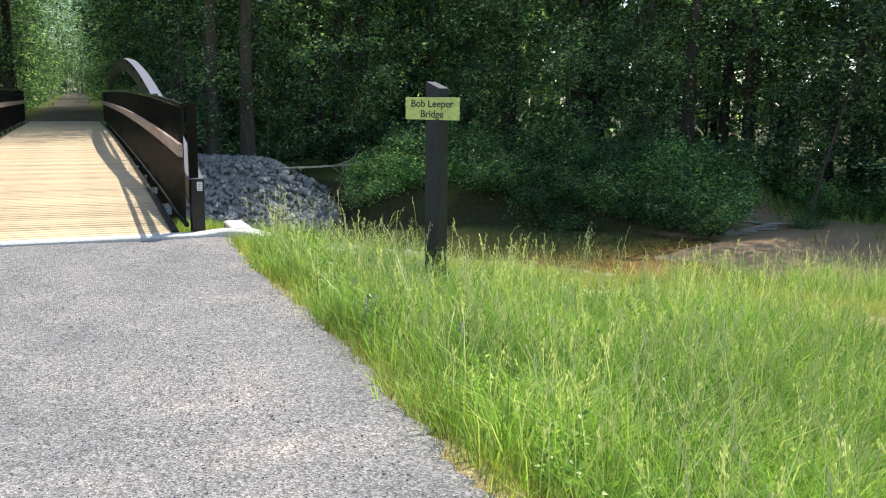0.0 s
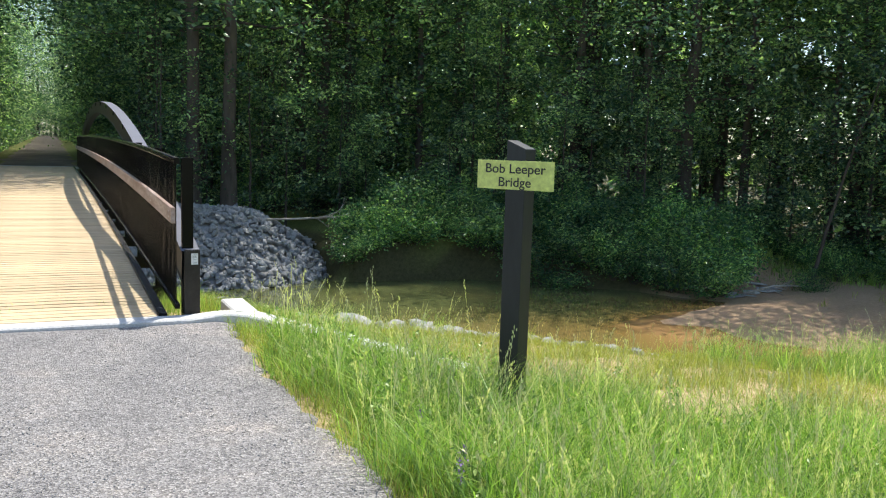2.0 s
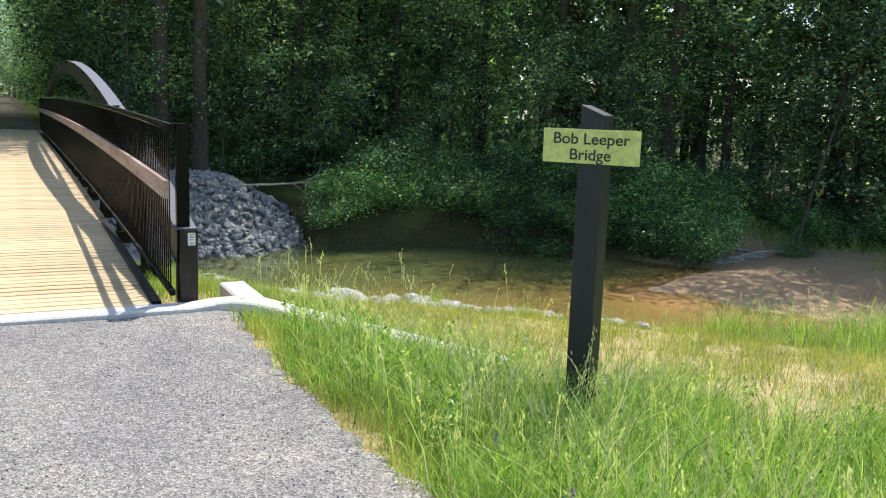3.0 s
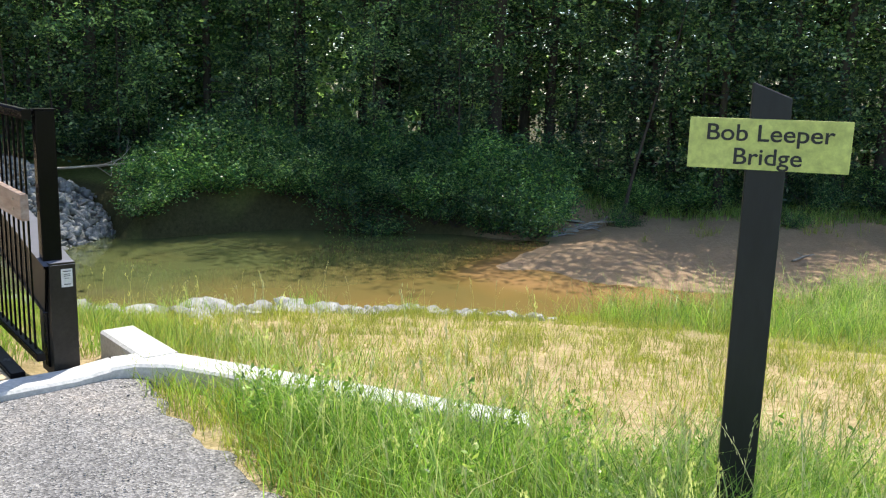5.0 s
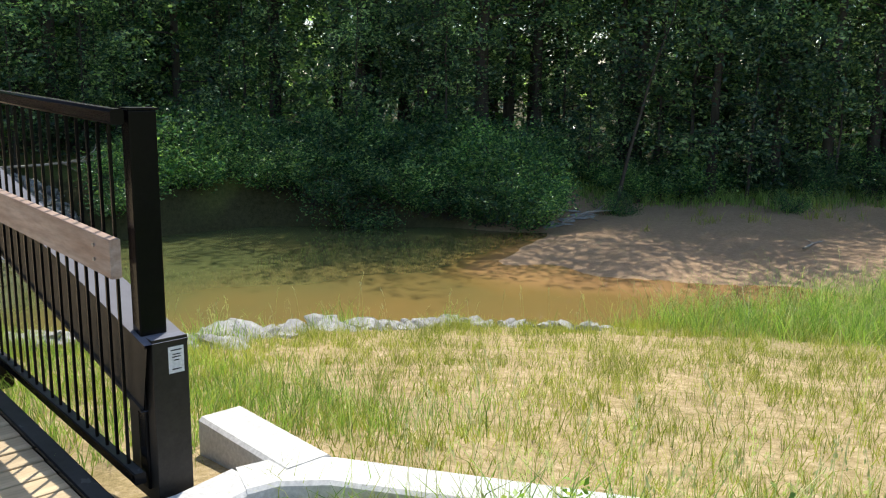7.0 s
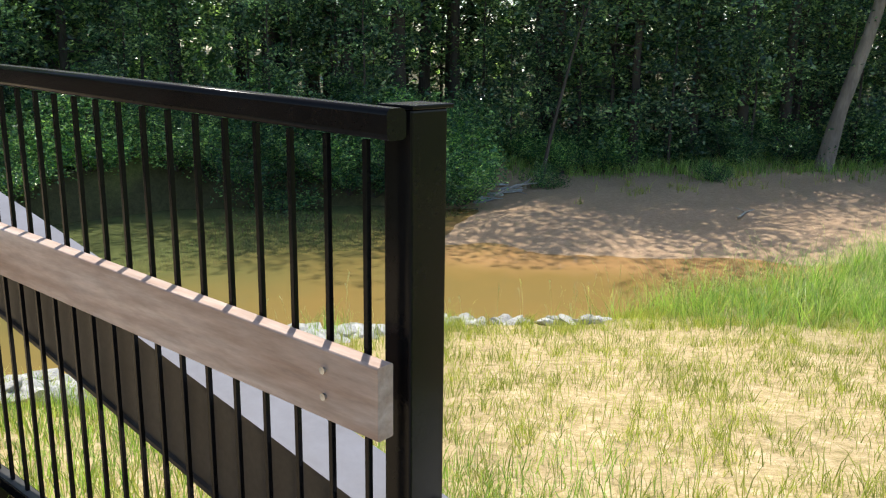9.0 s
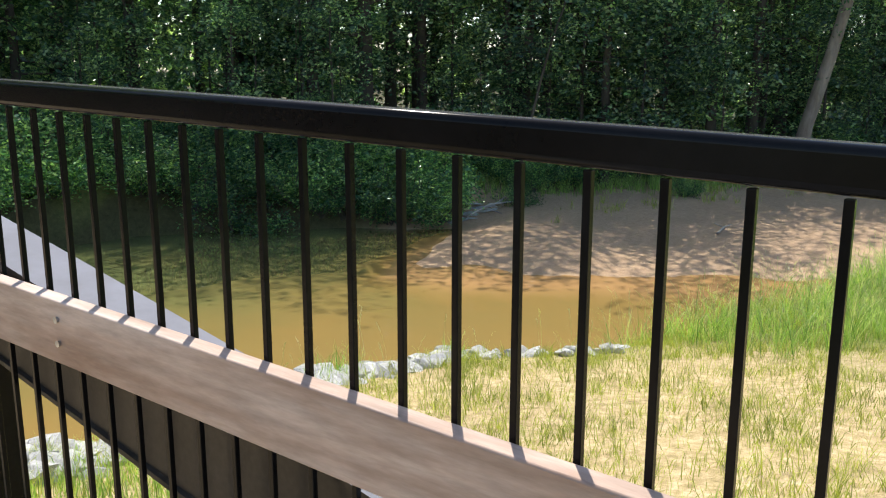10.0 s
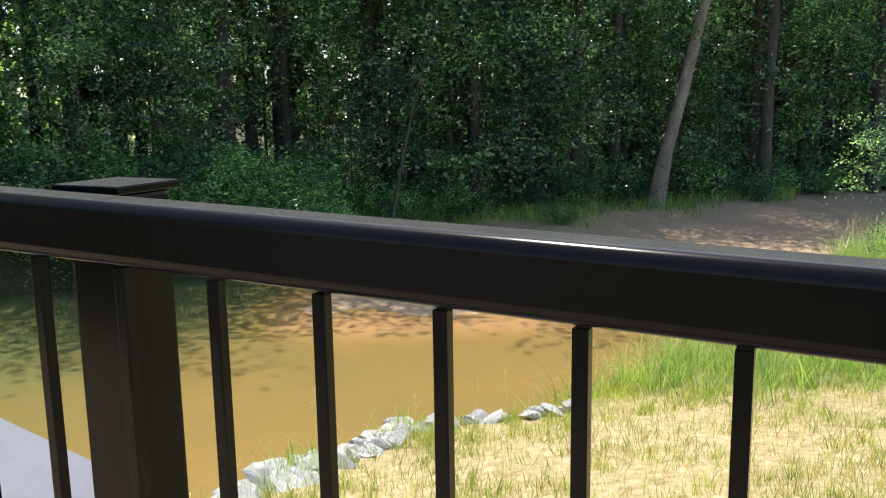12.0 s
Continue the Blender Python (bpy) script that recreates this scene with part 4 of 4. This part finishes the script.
# marked trunks at the edge of the wood
for x, y, s in ((13.5, 36.5, 0.9), (24.5, 29.5, 0.9), (-7.0, 40, 1.1), (-6.6, 46, 1.1)):
    plant(PINES, x, y, s)
for x, y in ((3.6, 37.5), (4.2, 43), (3.4, 49), (4.0, 56), (3.6, 64), (-7.2, 36), (31.6, 15.8), (31.5, 20.5), (25.5, 23.5), (41, 5.5), (44.5, 1.0)):
    plant(TALL, x, y, rng.uniform(0.8, 0.95))
BIG = [kept_tree("tree", tree_meshes(200 + i, 31, 0.29, 0.26, 6.8, 13000, 0.15), BARK, LEAF, "very tall broad tree beside the end of the footbridge", "tree", "hardwoods of the wood") for i in range(2)]
for x, y in ((4.5, 30.3), (5.95, 29.9), (11.0, 37.0), (-5.0, 36.8), (-7.6, 43.0), (-4.9, 51.0), (3.7, 41.0), (4.3, 47.5), (3.8, 55.0), (4.2, 64.0), (4.0, 76.0), (-7.4, 58.0)):
    plant(BIG, x, y, rng.uniform(1.08, 1.16))
over = kept_tree("leaning_tree", tree_meshes(196, 25, 0.24, 0.34, 6.0, 26000, 0.15, (-4.4, -4.2)), BARK, LEAF, "tall tree leaning out of the wood over the sandbar", "tree", "")
over.location = (33.0, 20.6, float(height(33.0, 20.6)))
WIDE = [kept_tree("tree", tree_meshes(190 + i, 23, 0.27, 0.30, 6.2, 9500, 0.14), BARK, LEAF, "broad leafy tree shading the sandbar", "tree", "hardwoods of the wood") for i in range(2)]
for x, y in ((28.6, 23.0), (4.9, 35.6), (24.2, 25.2)):
    plant(WIDE, x, y, rng.uniform(0.9, 1.08))
big = kept_tree("leaning_tree", tree_meshes(180, 22, 0.31, 0.5, 4.2, 5200, 0.15, (2.0, -5.6)), PALE_BARK, LEAF, "large pale trunk leaning out over the sandbar", "tree", "")
big.location = (36.0, 9.45, float(height(36.0, 9.45)))
bent = kept_tree("leaning_tree", tree_meshes(182, 10, 0.085, 0.55, 2.0, 1500, 0.12, (1.0, -2.2)), BARK, LEAF, "thin crooked trunk at the edge of the wood", "tree", "")
bent.location = (27.4, 17.6, float(height(27.4, 17.6)))

# shrubs along the far bank, over the water
line = [(9.8 + 0.9 * q, 25.2) for q in range(6)] + [(float(np.interp(q, SHORE_Y, SHORE_X)) + 0.55, q) for q in np.arange(24.2, 17.0, -0.62)]
for k, (x, y) in enumerate(line):
    plant(BUSHES, x + rng.normal() * 0.15, y + rng.normal() * 0.15, rng.uniform(0.75, 1.05), 0.15)
    plant(BUSHES, x + 1.3 + rng.normal() * 0.3, y + 1.3 + rng.normal() * 0.3, rng.uniform(1.0, 1.35), 0.15)
    if k % 2:
        plant(BUSHES, x + 2.8, y + 2.4, rng.uniform(1.1, 1.5), 0.15)
for x, y, s in ((12.6, 27.0, 1.45), (13.4, 27.4, 1.35), (30.6, 11.8, 0.45), (39.5, 5.6, 0.7), (26, 16.6, 0.5), (23.5, 18.0, 0.8)):
    plant(BUSHES, x, y, s, 0.15)
for x, y in ((15.6, 28.0), (19.6, 24.6), (22.4, 22.4), (12.8, 31.6)):
    plant(YOUNG, x, y, 0.75)

# deep wood behind, too far in to tell trees apart
C = []
r = np.random.default_rng(300)
while sum(len(c) for c in C) < 90000:
    q = np.stack([r.uniform(-50, 110, 4000), r.uniform(-30, 150, 4000)], 1)
    w = in_wood(q[:, 0], q[:, 1])
    q = q[(w > 12) & (w < 44) & (np.abs(q[:, 0] + 1.65) > 7)]
    C.append(np.column_stack([q, -3 + 22 * r.uniform(0, 1, len(q)) ** 0.8]))
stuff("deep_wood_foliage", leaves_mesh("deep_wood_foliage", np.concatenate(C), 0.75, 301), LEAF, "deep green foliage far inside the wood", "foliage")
r = np.random.default_rng(310)
C = []
while sum(len(c) for c in C) < 16000:
    q = np.stack([r.uniform(-2, 60, 4000), r.uniform(-6, 60, 4000)], 1)
    w = in_wood(q[:, 0], q[:, 1])
    q = q[(w > -0.5) & (w < 12) & (np.abs(q[:, 0] + 1.65) > 4.2) & (beyond_shore(q[:, 0], q[:, 1]) > 2)]
    C.append(np.column_stack([q, height(q[:, 0], q[:, 1]) + 0.9 * r.uniform(0, 1, len(q)) ** 2]))
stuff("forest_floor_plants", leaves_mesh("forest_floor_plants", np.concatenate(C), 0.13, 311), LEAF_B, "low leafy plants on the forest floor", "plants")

for src in TALL + PINES + YOUNG + BUSHES + WIDE + BIG:
    for o in [src, *src.children_recursive]:
        bpy.data.objects.remove(o)

# fallen branches
def branch(label, at, limbs):
    o = tagged(linked("fallen_branch", tubes_mesh("fallen_branch", limbs, 6), DRIFT), label, "branch")
    o.location = at
    return o


r = np.random.default_rng(400)
main = [(-3.4, 0.5, 0.25), (-1.5, 0.2, 0.3), (0.2, 0, 0.38), (1.4, -0.1, 0.5)]
twigs = [([(q, 0, 0.4), (q + 0.5, r.normal() * 0.3, 0.5 + r.normal() * 0.25), (q + 0.9, r.normal() * 0.5, 0.5 + r.normal() * 0.5)], [0.022, 0.014, 0.006]) for q in np.linspace(-0.6, 1.2, 12)]
branch("bleached dead branch lying above the riprap mound", (9.6, 27.0, -1.75), [(main, [0.05, 0.045, 0.04, 0.02])] + twigs)
twigs = [([(q, 0, 0.3), (q + 0.5, r.normal() * 0.3, 0.3 + r.normal() * 0.2), (q + 0.8, r.normal() * 0.5, 0.25 + r.normal() * 0.3)], [0.02, 0.012, 0.006]) for q in np.linspace(-0.2, 1.6, 8)]
branch("grey dead branch at the edge of the sandbar", (24.0, 16.8, float(height(24.0, 16.8))), [([(-1, 0, 0.1), (0.5, 0, 0.35), (2.2, -0.2, 0.3)], [0.05, 0.04, 0.015])] + twigs)
branch("dark driftwood stick lying on the sand", (25.5, 8.6, float(height(25.5, 8.6))), [([(-0.8, 0, 0.04), (0.3, 0.15, 0.06), (1.3, 0.1, 0.05)], [0.04, 0.035, 0.015]), ([(0.2, 0.1, 0.05), (0.6, 0.6, 0.1)], [0.02, 0.008])])

# loose chips on the path
r = np.random.default_rng(500)
n = 9000
cx, cy = r.uniform(-3.2, 0.30, n), -0.15 - 9.0 * r.uniform(0, 1, n)
oct_v = np.array([(1, 0, 0), (-1, 0, 0), (0, 1, 0), (0, -1, 0), (0, 0, 0.6), (0, 0, -0.6)], float)
oct_f = np.array([(0, 2, 4), (2, 1, 4), (1, 3, 4), (3, 0, 4), (2, 0, 5), (1, 2, 5), (3, 1, 5), (0, 3, 5)])
sc = r.uniform(0.0025, 0.0075, n)[:, None, None] * r.uniform(0.6, 1.4, (n, 6, 1))
V = oct_v[None] * sc + np.stack([cx, cy, np.full(n, 0.003)], 1)[:, None]
stuff("loose_gravel", raw_mesh("loose_gravel", V.reshape(-1, 3), (oct_f[None] + (np.arange(n) * 6)[:, None, None]).reshape(-1, 3)), STONE, "loose grey stone chips on the path", "gravel")

# deck planks
y = 0.215
while y < LEN - 0.2:
    linked("plank", plank_mesh, None, deck).location = (0, y, camber(y) + 0.002 * math.sin(y * 37))
    y += 0.1405
